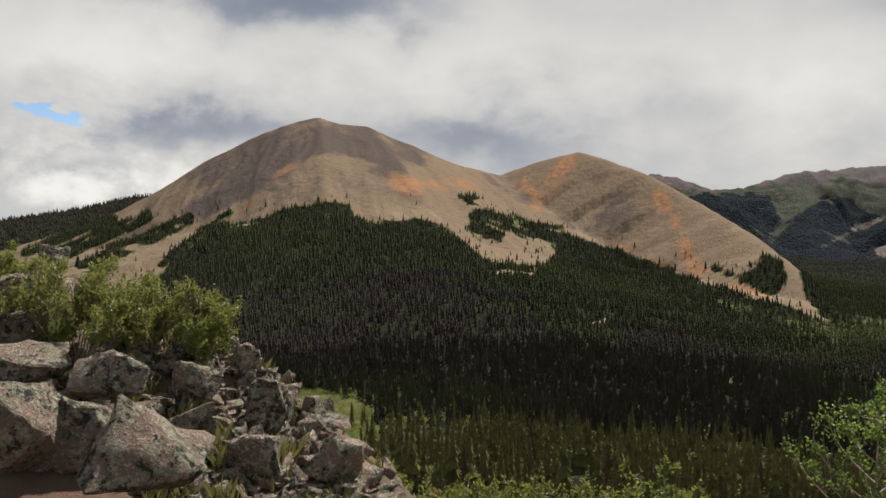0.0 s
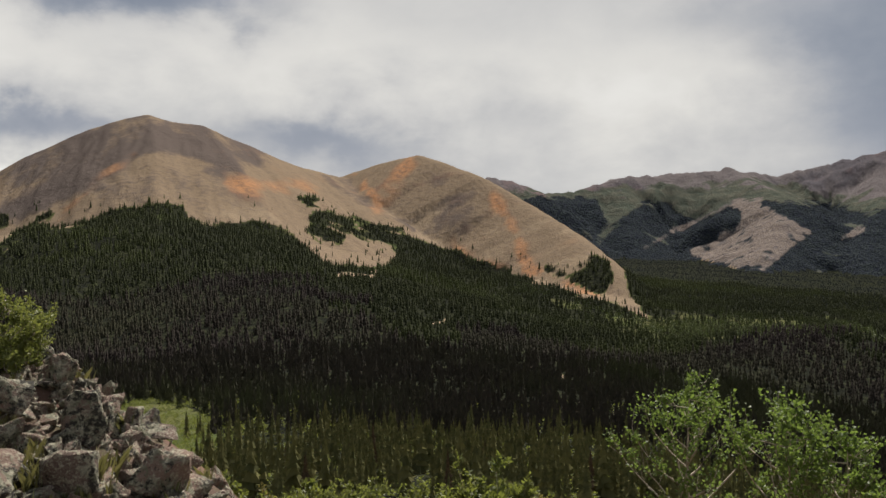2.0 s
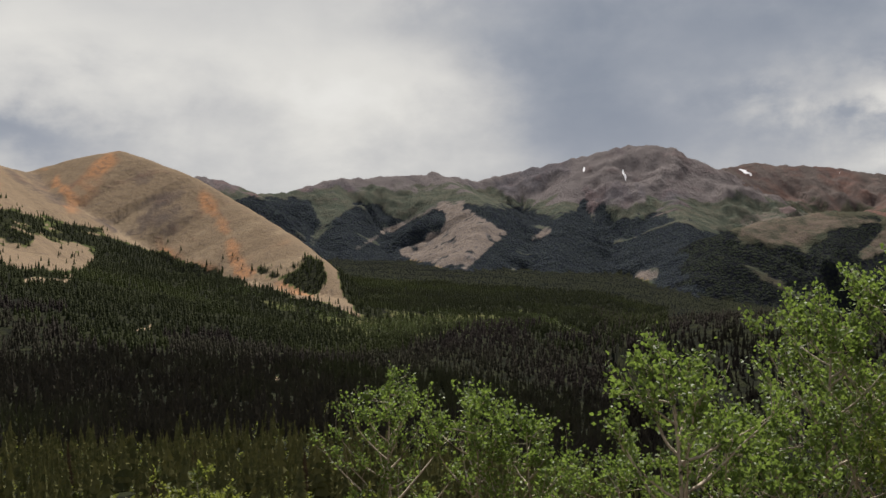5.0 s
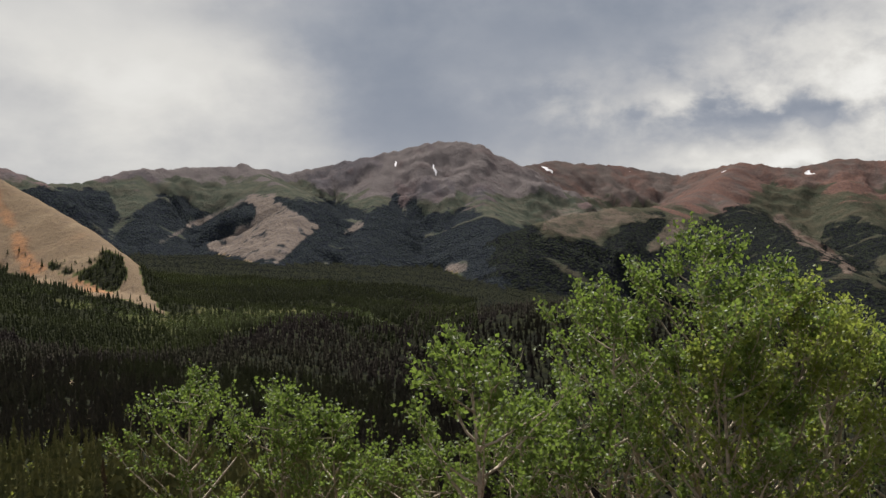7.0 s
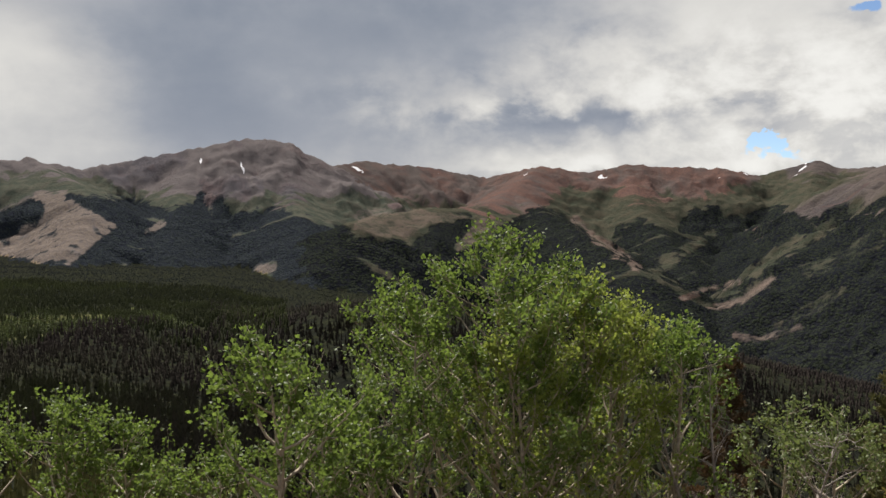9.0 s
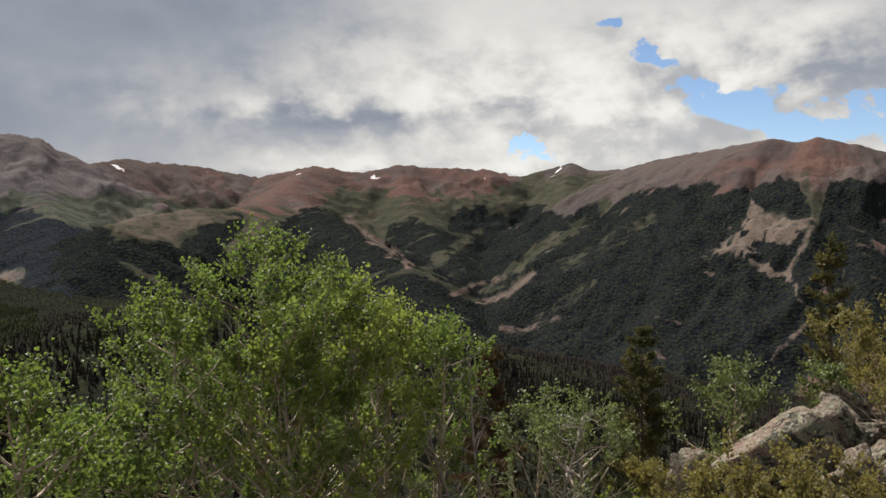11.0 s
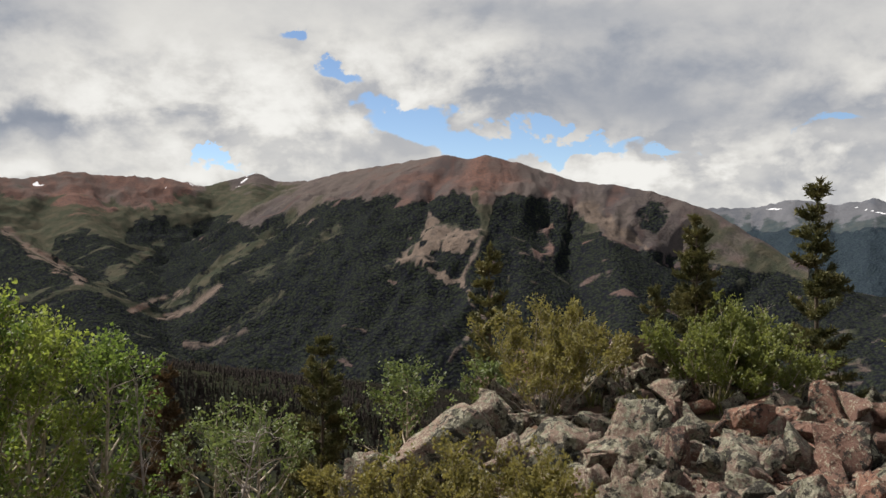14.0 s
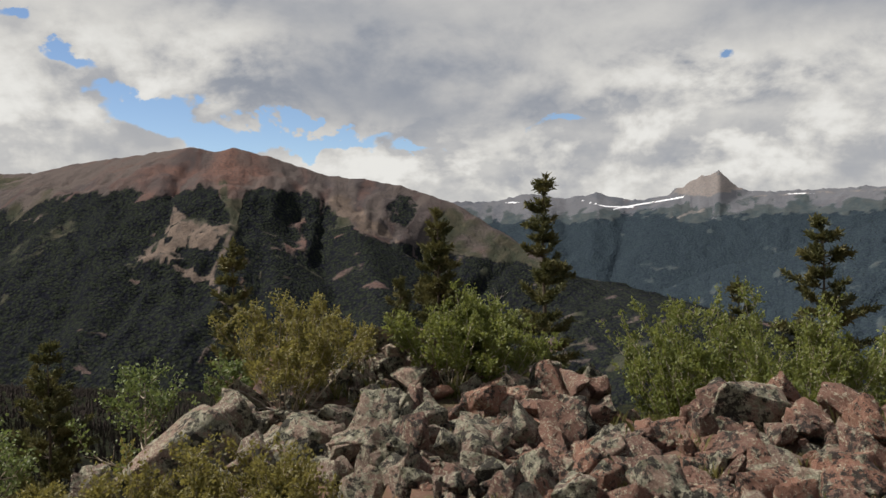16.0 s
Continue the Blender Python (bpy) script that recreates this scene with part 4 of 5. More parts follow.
def stone_material(name, a, b, c, moss, pale):
    m, k = material(name)
    p = k.add("ShaderNodeNewGeometry").outputs["Position"]
    rnd = k.add("ShaderNodeObjectInfo").outputs["Random"]
    n1, n2, n3 = k.noise(p, 2.5, 5, 0.6), k.noise(p, 13.0, 6, 0.65), k.noise(p, 60.0, 5, 0.7)
    col = k.mix(k.smooth(k.math("ADD", k.math("MULTIPLY", rnd, 0.6), k.math("MULTIPLY", n1, 0.6)), 0.35, 0.85), a, b)
    col = k.mix(k.smooth(n3, 0.4, 0.7, 0.0, 0.6), col, c)
    patch = k.noise(p, 10.0, 8, 0.74, 0.6)
    lich = k.smooth(k.math("ADD", patch, k.math("MULTIPLY", k.math("SUBTRACT", n1, 0.5), 0.7)), moss, moss + 0.07)
    col = k.mix(lich, col, k.mix(k.smooth(n2, 0.4, 0.6), (0.19, 0.185, 0.125), (0.31, 0.295, 0.225)))
    grit, dots = k.noise(p, 130.0, 4, 0.7), k.noise(p, 48.0, 6, 0.75, 0.4)
    col = k.mix(k.smooth(k.math("ADD", dots, k.math("MULTIPLY", k.math("SUBTRACT", n2, 0.5), 0.6)), pale, pale + 0.05, 0.0, 0.85), col, (0.42, 0.39, 0.29))
    black = k.smooth(k.math("ADD", k.noise(p, 15.0, 8, 0.78), k.math("MULTIPLY", k.math("SUBTRACT", n1, 0.5), 0.5)), 0.52, 0.57)
    col = k.mix(k.math("MULTIPLY", black, 0.92), col, (0.03, 0.027, 0.025))
    col = k.mix(k.smooth(grit, 0.5, 0.75, 0.0, 0.5), col, (0.05, 0.042, 0.038))
    h = k.math("ADD", k.math("MULTIPLY", n2, 1.3), k.math("ADD", k.math("MULTIPLY", n3, 0.5), k.math("MULTIPLY", dots, 0.3)))
    finish(k, col, 0.92, h, 1.0, 0.06, Specular_IOR_Level=0.2)
    return m


M_ASPEN = leaf_material("aspen_leaf", (0.068, 0.108, 0.023), (0.150, 0.200, 0.056), (0.098, 0.144, 0.033), 0.5, 0.5, (0.19, 0.27, 0.045))
M_YELLOW = leaf_material("yellowing_aspen_leaf", (0.118, 0.158, 0.032), (0.245, 0.280, 0.074), (0.180, 0.213, 0.048), 0.5, 0.52, (0.31, 0.37, 0.06))
M_SAPLING = leaf_material("sapling_leaf", (0.090, 0.125, 0.038), (0.17, 0.205, 0.074), (0.12, 0.155, 0.052), 0.5, 0.4, (0.18, 0.22, 0.06))
M_SHRUB = leaf_material("willow_leaf", (0.088, 0.116, 0.030), (0.195, 0.208, 0.060), (0.136, 0.155, 0.044), 0.5, 0.42, (0.27, 0.29, 0.06))
M_GOLD = leaf_material("golden_shrub_leaf", (0.110, 0.115, 0.034), (0.235, 0.195, 0.062), (0.17, 0.150, 0.046), 0.55, 0.42, (0.28, 0.24, 0.06))
M_BRUSH = leaf_material("brush_leaf", (0.068, 0.092, 0.027), (0.130, 0.152, 0.046), (0.118, 0.120, 0.044), 0.6, 0.4)
M_GROVE = leaf_material("grove_leaf", (0.045, 0.064, 0.020), (0.085, 0.105, 0.032), (0.065, 0.084, 0.027), 0.8, 0.2, (0.10, 0.12, 0.03))
M_NEEDLE = leaf_material("spruce_needle", (0.038, 0.049, 0.022), (0.120, 0.120, 0.047), (0.155, 0.132, 0.050), 0.75, 0.25, (0.12, 0.11, 0.03))
M_RUST = leaf_material("dead_needle", (0.075, 0.045, 0.022), (0.11, 0.07, 0.03), (0.06, 0.045, 0.025), 0.7, 0.25, (0.12, 0.07, 0.03))
# Spruce in bright olive, the sun on the near trees painted in.
M_OLIVE = conifer_material("sunlit_valley_spruce", (0.11, 0.12, 0.055), (0.22, 0.205, 0.088), (0.225, 0.195, 0.08))
M_GRASS = leaf_material("grass_blade", (0.085, 0.11, 0.03), (0.17, 0.15, 0.06), (0.13, 0.125, 0.045), 0.6, 0.4, (0.25, 0.22, 0.07))
M_BARK = bark_material("aspen_bark", (0.42, 0.36, 0.28), (0.24, 0.195, 0.15))
M_DEAD = bark_material("dead_wood", (0.34, 0.30, 0.27), (0.18, 0.15, 0.13))
M_DARK_BARK = bark_material("spruce_bark", (0.10, 0.075, 0.055), (0.05, 0.04, 0.03))
M_STONE = stone_material("lichen_stone", (0.26, 0.175, 0.135), (0.165, 0.115, 0.094), (0.31, 0.24, 0.195), 0.46, 0.53)
M_RED_STONE = stone_material("red_stone", (0.265, 0.135, 0.095), (0.145, 0.085, 0.068), (0.30, 0.19, 0.145), 0.585, 0.56)

# ---- plants ----


class Shape:
    """Collects tubes and leaves for one mesh."""

    def __init__(self):
        self.v, self.f = [], []

    def tube(self, pts, r0, r1, sides=5):
        base, n = len(self.v), len(pts)
        for i, p in enumerate(pts):
            d = (pts[min(i + 1, n - 1)] - pts[max(i - 1, 0)]).normalized()
            a = d.orthogonal().normalized()
            b = d.cross(a)
            r = r0 + (r1 - r0) * i / (n - 1)
            for s in range(sides):
                w = 2 * math.pi * s / sides
                self.v.append(p + r * (math.cos(w) * a + math.sin(w) * b))
        for i in range(n - 1):
            for s in range(sides):
                q = base + i * sides
                t = (s + 1) % sides
                self.f.append((q + s, q + t, q + sides + t, q + sides + s))

    def mesh(self, name, mat):
        return mesh_from(name, np.array([tuple(p) for p in self.v]), np.array(self.f), [mat], True)


def leaves_mesh(name, pos, size, g, mat, aspect=0.85, along=None, smooth=False):
    """One folded leaf blade at each place."""
    n = len(pos)
    d = g.normal(size=(n, 3)) if along is None else along + 0.55 * g.normal(size=(n, 3))
    d /= np.linalg.norm(d, axis=1)[:, None]
    e = np.cross(d, g.normal(size=(n, 3)))
    e /= np.linalg.norm(e, axis=1)[:, None] + 1e-9
    up = np.cross(d, e)
    s = (size * g.uniform(0.7, 1.25, n))[:, None]
    w = s * aspect * 0.5
    co = np.stack([pos, pos + d * s * 0.45 + e * w + up * s * 0.12, pos + d * s, pos + d * s * 0.45 - e * w + up * s * 0.12], 1)
    quads = np.arange(n * 4).reshape(n, 4)
    return mesh_from(name, co.reshape(-1, 3), quads, [mat], smooth)


def part(name, me, parent, label=""):
    ob = new(name, me)
    ob.parent = parent
    return tagged(ob, label)


def empty(name, x, y, z):
    ob = new(name)
    ob.empty_display_size = 0.2
    ob.location = (x, y, z)
    return ob


def place(az, r, sink=0.05):
    x, y = polar(az, r)
    return float(x), float(y), ground_z(x, y) - sink


def bend(start, way, length, lift, rnd, n=5, wild=0.12):
    pts, p, d = [start.copy()], start.copy(), way.normalized()
    for _ in range(n - 1):
        d = (d + Vector((rnd.gauss(0, wild), rnd.gauss(0, wild), rnd.gauss(0, wild) + lift))).normalized()
        p = p + d * length / (n - 1)
        pts.append(p.copy())
    return pts


def on_line(pts, t):
    u = t * (len(pts) - 1)
    i = min(int(u), len(pts) - 2)
    return pts[i].lerp(pts[i + 1], u - i)


def aspen(az, r, tip, wide, seed, label, limbs=24, leaf=0.038, density=1.2, bare=0.35, mat=None):
    rnd, g = random.Random(seed), np.random.default_rng(seed)
    x, y, z = place(az, r)
    tall = tip - z
    wide *= 1.3
    tree = tagged(empty("aspen_tree", x, y, z), label, "tree", "aspens below the knoll")
    trunk = Shape()
    stem = bend(Vector((0, 0, 0)), Vector((rnd.uniform(-0.06, 0.06), rnd.uniform(-0.06, 0.06), 1)), tall * 0.95, 0.05, rnd, 10, 0.05)
    for i, p in enumerate(stem):
        u = i / 9
        stem[i] = Vector((p.x * (1 - 0.5 * u), p.y * (1 - 0.5 * u), tall * 0.95 * u))
    trunk.tube(stem, 0.013 * tall, 0.004, 7)
    pos, way = [], []
    # the leafy shell reaches this far below the tip
    deep = min(tall * 0.94, 0.75 * wide + 1.7)

    def spray(twig, count):
        d = (twig[-1] - twig[0]).normalized()
        for _ in range(count):
            q = on_line(twig, rnd.uniform(0.25, 1.0))
            pos.append((q.x + rnd.gauss(0, 0.034), q.y + rnd.gauss(0, 0.034), q.z + rnd.gauss(0, 0.03)))
            way.append((d.x + rnd.gauss(0, 0.8), d.y + rnd.gauss(0, 0.8), d.z - 0.3 + rnd.gauss(0, 0.8)))

    count = int(limbs * 1.25)
    for i in range(count):
        t = (i + rnd.random()) / count
        start = on_line(stem, 1.0 - (1 - t) * deep / tall)
        a = i * 2.4 + rnd.uniform(-0.5, 0.5)
        prof = (1 - t) ** 0.62 * (1.0 if t > 0.2 else 0.75 + 1.2 * t)
        length = 0.5 * wide * prof * rnd.uniform(0.7, 1.2) + 0.10
        rise = rnd.uniform(0.3, 0.9) + 0.5 * t
        line = bend(start, Vector((math.cos(a), math.sin(a), rise * 0.6)), length * 1.2, 0.17, rnd, 6, 0.10)
        # the crown narrows to its leading shoot
        cap = tall - 0.18 - 0.5 * math.hypot(line[-1].x, line[-1].y)
        if line[-1].z > cap:
            squash = max(0.05, (cap - start.z) / (line[-1].z - start.z))
            line = [Vector((p.x, p.y, start.z + (p.z - start.z) * squash)) for p in line]
        wood = Shape()
        wood.tube(line, 0.007 + 0.013 * (1 - t), 0.003, 4)
        naked = t < 0.45 and rnd.random() < bare + 0.15
        for _ in range(max(4, int(length * 9))):
            u = 1.0 - (1 - 0.22) * rnd.random() ** 1.3
            lift = rnd.uniform(0.1, 1.1)
            d = (line[-1] - line[0]).normalized() * 0.8 + Vector((rnd.gauss(0, 0.5), rnd.gauss(0, 0.5), lift))
            tw = bend(on_line(line, u), d, rnd.uniform(0.12, 0.30), 0.12, rnd, 4, 0.15)
            wood.tube(tw, 0.004, 0.0015, 3)
            if naked and u < 0.9:
                continue
            spray(tw, int(rnd.randint(17, 27) * density))
        spray(line[3:], int(22 * density))
        part("branch", wood.mesh("branch", M_BARK), tree)
    # upright leading shoots
    for i in range(4):
        foot = on_line(stem, rnd.uniform(0.86, 0.95))
        shoot = bend(foot, Vector((rnd.gauss(0, 0.22), rnd.gauss(0, 0.22), 1)), rnd.uniform(0.10, 0.18) if i else tall - foot.z, 0.1, rnd, 5, 0.06)
        if i == 0:
            shoot[-1].z = tall
        spray(shoot, int(26 * density))
    part("trunk", trunk.mesh("trunk", M_BARK), tree)
    part("crown", leaves_mesh("crown", np.array(pos), leaf, g, mat or M_ASPEN, 0.86, np.array(way)), tree, "small glossy green leaves")
    return tree


def dead_sapling(az, r, tip, wide, seed, label):
    rnd = random.Random(seed)
    x, y, z = place(az, r)
    tall = tip - z
    tree = tagged(empty("dead_sapling", x, y, z), label, "dead tree")
    trunk = Shape()
    stem = bend(Vector((0, 0, 0)), Vector((rnd.uniform(-0.2, 0.2), rnd.uniform(-0.2, 0.2), 1)), tall, 0.05, rnd, 9, 0.08)
    trunk.tube(stem, 0.010 * tall + 0.006, 0.003, 6)
    for i in range(16):
        t = 0.2 + 0.78 * (i + rnd.random()) / 16
        a = i * 2.4
        line = bend(on_line(stem, t), Vector((math.cos(a), math.sin(a), rnd.uniform(0.4, 1.2))), wide * 0.5 * (1.15 - 0.7 * t), 0.06, rnd, 6, 0.25)
        wood = Shape()
        wood.tube(line, 0.008, 0.002, 4)
        for _ in range(5):
            wood.tube(bend(on_line(line, rnd.uniform(0.2, 1)), Vector((rnd.gauss(0, 1), rnd.gauss(0, 1), rnd.gauss(0.5, 0.6))), rnd.uniform(0.1, 0.25), 0.05, rnd, 4, 0.3), 0.003, 0.001, 3)
        part("branch", wood.mesh("branch", M_DEAD), tree)
    part("trunk", trunk.mesh("trunk", M_DEAD), tree)
    return tree


def shrub(az, r, wide, tall, seed, label, mat=None, stems=26, leaf=0.036, density=1.0, twiggy=5, joined=False, tip=None):
    rnd, g = random.Random(seed), np.random.default_rng(seed)
    x, y, z = place(az, r)
    if tip is not None:
        tall = max(0.35, tip - z)
    bush = tagged(empty("shrub", x, y, z), label, "shrub", "shrubs on the knoll")
    wood = Shape()
    pos, way = [], []
    # a few leaders carry the rounded heads of the outline
    heads = [rnd.uniform(0, 2 * math.pi) for _ in range(max(5, stems // 3))]
    for i in range(stems):
        a = heads[i % len(heads)] + rnd.gauss(0, 0.4)
        out = math.sqrt(rnd.random())
        foot = Vector((math.cos(a), math.sin(a), 0)) * out * wide * 0.16
        top = tall * (1.0 - 0.42 * out * out) * rnd.uniform(0.74, 1.0)
        lean = Vector((math.cos(a) * out * wide * 0.46, math.sin(a) * out * wide * 0.46, top))
        line = bend(foot, lean, lean.length, 0.03, rnd, 6, 0.09)
        line = [Vector((p.x, p.y, max(p.z, 0.0) * top / max(line[-1].z, 0.05))) for p in line]
        if not joined:
            wood = Shape()
        wood.tube(line, 0.009, 0.002, 4)
        for _ in range(rnd.randint(8, 11)):
            u = 1.0 - 0.72 * rnd.random() ** 1.25
            tw = bend(on_line(line, u), (line[-1] - line[0]).normalized() * 0.6 + Vector((rnd.gauss(0, 0.55), rnd.gauss(0, 0.55), rnd.uniform(0.0, 0.9))), rnd.uniform(0.10, 0.22) * (0.35 + 0.65 * tall), 0.14, rnd, 4, 0.14)
            wood.tube(tw, 0.003, 0.001, 3)
            dirn = (tw[-1] - tw[0]).normalized()
            for _ in range(int(rnd.randint(30, 46) * density)):
                q = on_line(tw, rnd.uniform(0.15, 1.0))
                pos.append((q.x + rnd.gauss(0, 0.02), q.y + rnd.gauss(0, 0.02), q.z + rnd.gauss(0, 0.02)))
                way.append((dirn.x + rnd.gauss(0, 0.6), dirn.y + rnd.gauss(0, 0.6), dirn.z + rnd.gauss(0, 0.6)))
        if not joined:
            part("stem", wood.mesh("stem", M_BARK), bush)
    for _ in range(twiggy):
        a = rnd.uniform(0, 2 * math.pi)
        dead = Shape()
        dead.tube(bend(Vector((0.1 * wide * math.cos(a), 0.1 * wide * math.sin(a), 0.02)), Vector((math.cos(a), math.sin(a), rnd.uniform(0.1, 0.9))), wide * rnd.uniform(0.35, 0.55), -0.05, rnd, 7, 0.3), 0.009, 0.002, 4)
        part("dead_twig", dead.mesh("dead_twig", M_DEAD), bush, "bare grey dead twig")
    if joined:
        tagged(part("stem_tangle", wood.mesh("stem_tangle", M_BARK), bush), kind="stuff")
    part("foliage", leaves_mesh("foliage", np.array(pos), leaf, g, mat or M_SHRUB, 0.62, np.array(way)), bush)
    return bush


def spruce(az, r, tip, wide, seed, label, gaps=0.25, mat=None, second=None, sink=0.05):
    rnd, g = random.Random(seed), np.random.default_rng(seed)
    x, y, z = place(az, r, sink)
    tall = tip - z
    tree = tagged(empty("spruce_tree", x, y, z), label, "tree", "spruces behind the rocks")
    trunk, wood = Shape(), Shape()
    pos, way = [], []
    tops = [(Vector((0, 0, 0)), tall, wide)]
    if second:
        tops.append((Vector((second[0], second[1], 0)), tall * second[2], wide * 0.8))
    for foot, high, w in tops:
        stem = bend(foot, Vector((0, 0, 1)), high, 0.3, rnd, 12, 0.02)
        stem[-1] = foot + Vector((0, 0, high))
        trunk.tube(stem, 0.013 * high, 0.004, 7)
        levels = int(high * 6)
        for i in range(levels):
            t = 0.06 + 0.93 * (i + rnd.random() * 0.7) / levels
            reach = 0.5 * w * (1 - t) ** 0.75 * 1.55 + 0.05
            bulge = 0.75 + 0.45 * abs(math.sin(i * 1.7 + seed))
            for b in range(rnd.randint(5, 8)):
                if rnd.random() < gaps:
                    continue
                a = rnd.uniform(0, 2 * math.pi)
                ln = reach * bulge * rnd.uniform(0.55, 1.15)
                line = bend(on_line(stem, t), Vector((math.cos(a), math.sin(a), -0.35 + 0.8 * t)), ln, 0.09, rnd, 5, 0.10)
                wood.tube(line, 0.008, 0.002, 3)
                for _ in range(max(10, int(ln * 110))):
                    u = rnd.uniform(0.12, 1.0) ** 0.8
                    q = on_line(line, min(u, 1.0))
                    side = rnd.choice((-1, 1)) * rnd.uniform(0.2, 1.1)
                    d = (line[-1] - line[0]).normalized()
                    d = (d + Vector((-d.y, d.x, 0)) * side + Vector((0, 0, rnd.uniform(0.0, 0.8)))).normalized()
                    q = q + d * rnd.uniform(0, 0.05 + 0.06 * ln)
                    pos.append(tuple(q))
                    way.append(tuple(d))
        for _ in range(30):
            q = on_line(stem, rnd.uniform(0.94, 1.0))
            pos.append((q.x, q.y, q.z))
            way.append((rnd.gauss(0, 0.5), rnd.gauss(0, 0.5), 1.0))
    part("trunk", trunk.mesh("trunk", M_DARK_BARK), tree)
    tagged(part("bough_work", wood.mesh("bough_work", M_DARK_BARK), tree), kind="stuff")
    pos, way = np.array(pos), np.array(way)
    pos = np.repeat(pos, 3, 0) + g.normal(0, 0.012, (len(pos) * 3, 3))
    way = np.repeat(way, 3, 0)
    part("crown", leaves_mesh("crown", pos, 0.085, g, mat or M_NEEDLE, 0.3, way), tree, "dense short needles in tufts")
    return tree


# ---- rocks ----


def rock_mesh(seed, flat, jag, worn=0):
    """A broken block about one metre across, with worn edges."""
    rnd = random.Random(seed)
    bm = bmesh.new()
    for _ in range(13):
        v = Vector((rnd.uniform(-1, 1), rnd.uniform(-1, 1), rnd.uniform(-1, 1)))
        v /= max(abs(c) for c in v) ** 0.75
        bm.verts.new((v.x * 0.5, v.y * 0.5 * rnd.uniform(0.75, 1), v.z * 0.5 * flat))
    hull = bmesh.ops.convex_hull(bm, input=bm.verts)
    bmesh.ops.delete(bm, geom=[e for e in hull["geom_interior"] if isinstance(e, bmesh.types.BMVert)], context="VERTS")
    bmesh.ops.dissolve_limit(bm, angle_limit=radians(14), verts=bm.verts, edges=bm.edges)
    bmesh.ops.bevel(bm, geom=list(bm.edges), offset=0.025, segments=1, affect="EDGES", profile=0.6, clamp_overlap=True)
    bmesh.ops.triangulate(bm, faces=bm.faces)
    for _ in range(3):
        bmesh.ops.subdivide_edges(bm, edges=[e for e in bm.edges if e.calc_length() > 0.12], cuts=1)
        bmesh.ops.triangulate(bm, faces=bm.faces)
    for _ in range(worn):
        bmesh.ops.smooth_vert(bm, verts=bm.verts, factor=0.5, use_axis_x=True, use_axis_y=True, use_axis_z=True)
    off = Vector((seed * 3.1, seed * 1.7, 0))
    for v in bm.verts:
        n = noise.fractal(v.co * 2.8 + off, 0.8, 2.1, 5)
        v.co += v.co.normalized() * n * jag
    me = bpy.data.meshes.new("stone")
    bm.to_mesh(me)
    bm.free()
    me.polygons.foreach_set("use_smooth", np.ones(len(me.polygons), bool))
    me.set_sharp_from_angle(angle=radians(32))
    return me


BLOCKS = [rock_mesh(i, f, 0.065) for i, f in enumerate((0.8, 0.9, 0.7, 0.85, 1.0, 0.75))]
SLABS = [rock_mesh(20 + i, f, 0.06) for i, f in enumerate((0.38, 0.45, 0.32, 0.5, 0.42))]
BOULDERS = [rock_mesh(40 + i, f, 0.035, 5) for i, f in enumerate((0.6, 0.7))]
for me in BLOCKS + SLABS + BOULDERS:
    me.materials.append(M_STONE)
RED_BLOCKS = [me.copy() for me in BLOCKS]
RED_SLABS = [me.copy() for me in SLABS]
for me in RED_BLOCKS + RED_SLABS:
    me.materials.clear()
    me.materials.append(M_RED_STONE)


def stone(parent, me, x, y, z, sx, sy, sz, rx, ry, rz):
    ob = new("stone", me)
    ob.parent = parent
    ob.matrix_basis = Matrix.LocRotScale((x, y, z), Euler((radians(rx), radians(ry), radians(rz))), (sx, sy, sz))
    return ob


def set_stone(parent, kind, az, r, z, w, h, tilt=0, depth=0.8, lean=0, seed=0):
    """A chosen stone whose middle is at this bearing, distance and height: w wide and h high, tilted in the plane across the view."""
    x, y = polar(az, r)
    me = kind[seed % len(kind)]
    # bedded in the ground
    gap = min(z - h / 2 - ground_z(x, y) + 0.08, 0.16)
    if gap > 0:
        z, h = z - gap / 2, h + gap
    flat = max(v.co.z for v in me.vertices) - min(v.co.z for v in me.vertices)
    m = Matrix.Rotation(radians(-az), 3, "Z") @ Matrix.Rotation(radians(tilt), 3, "Y") @ Matrix.Rotation(radians(lean), 3, "X")
    ob = stone(parent, me, x, y, z, 1, 1, 1, 0, 0, 0)
    ob.matrix_basis = Matrix.Translation((x, y, z)) @ m.to_4x4() @ Matrix.Diagonal((w, w * depth, h / flat, 1))
    return ob


def rubble(parent, kinds, az0, az1, inner, outer, rim, count, sizes, seed):
    """Loose stones lying on the rim's slope."""
    rnd = random.Random(seed)
    ra, rr = [p[0] for p in rim], [p[1] for p in rim]
    made = 0
    while made < count:
        az = rnd.uniform(az0, az1)
        r = float(np.interp(az, ra, rr)) + rnd.uniform(inner, outer)
        s = sizes[0] + (sizes[1] - sizes[0]) * rnd.random() ** 2.2
        x, y = polar(az, r)
        z = ground_z(x, y) + s * rnd.uniform(-0.1, 0.38)
        me = rnd.choice(rnd.choice(kinds))
        stone(parent, me, float(x), float(y), z, s * rnd.uniform(0.9, 1.6), s * rnd.uniform(0.65, 1.0), s * rnd.uniform(0.7, 1.1), rnd.gauss(0, 38), rnd.gauss(0, 38), rnd.uniform(0, 360))
        made += 1


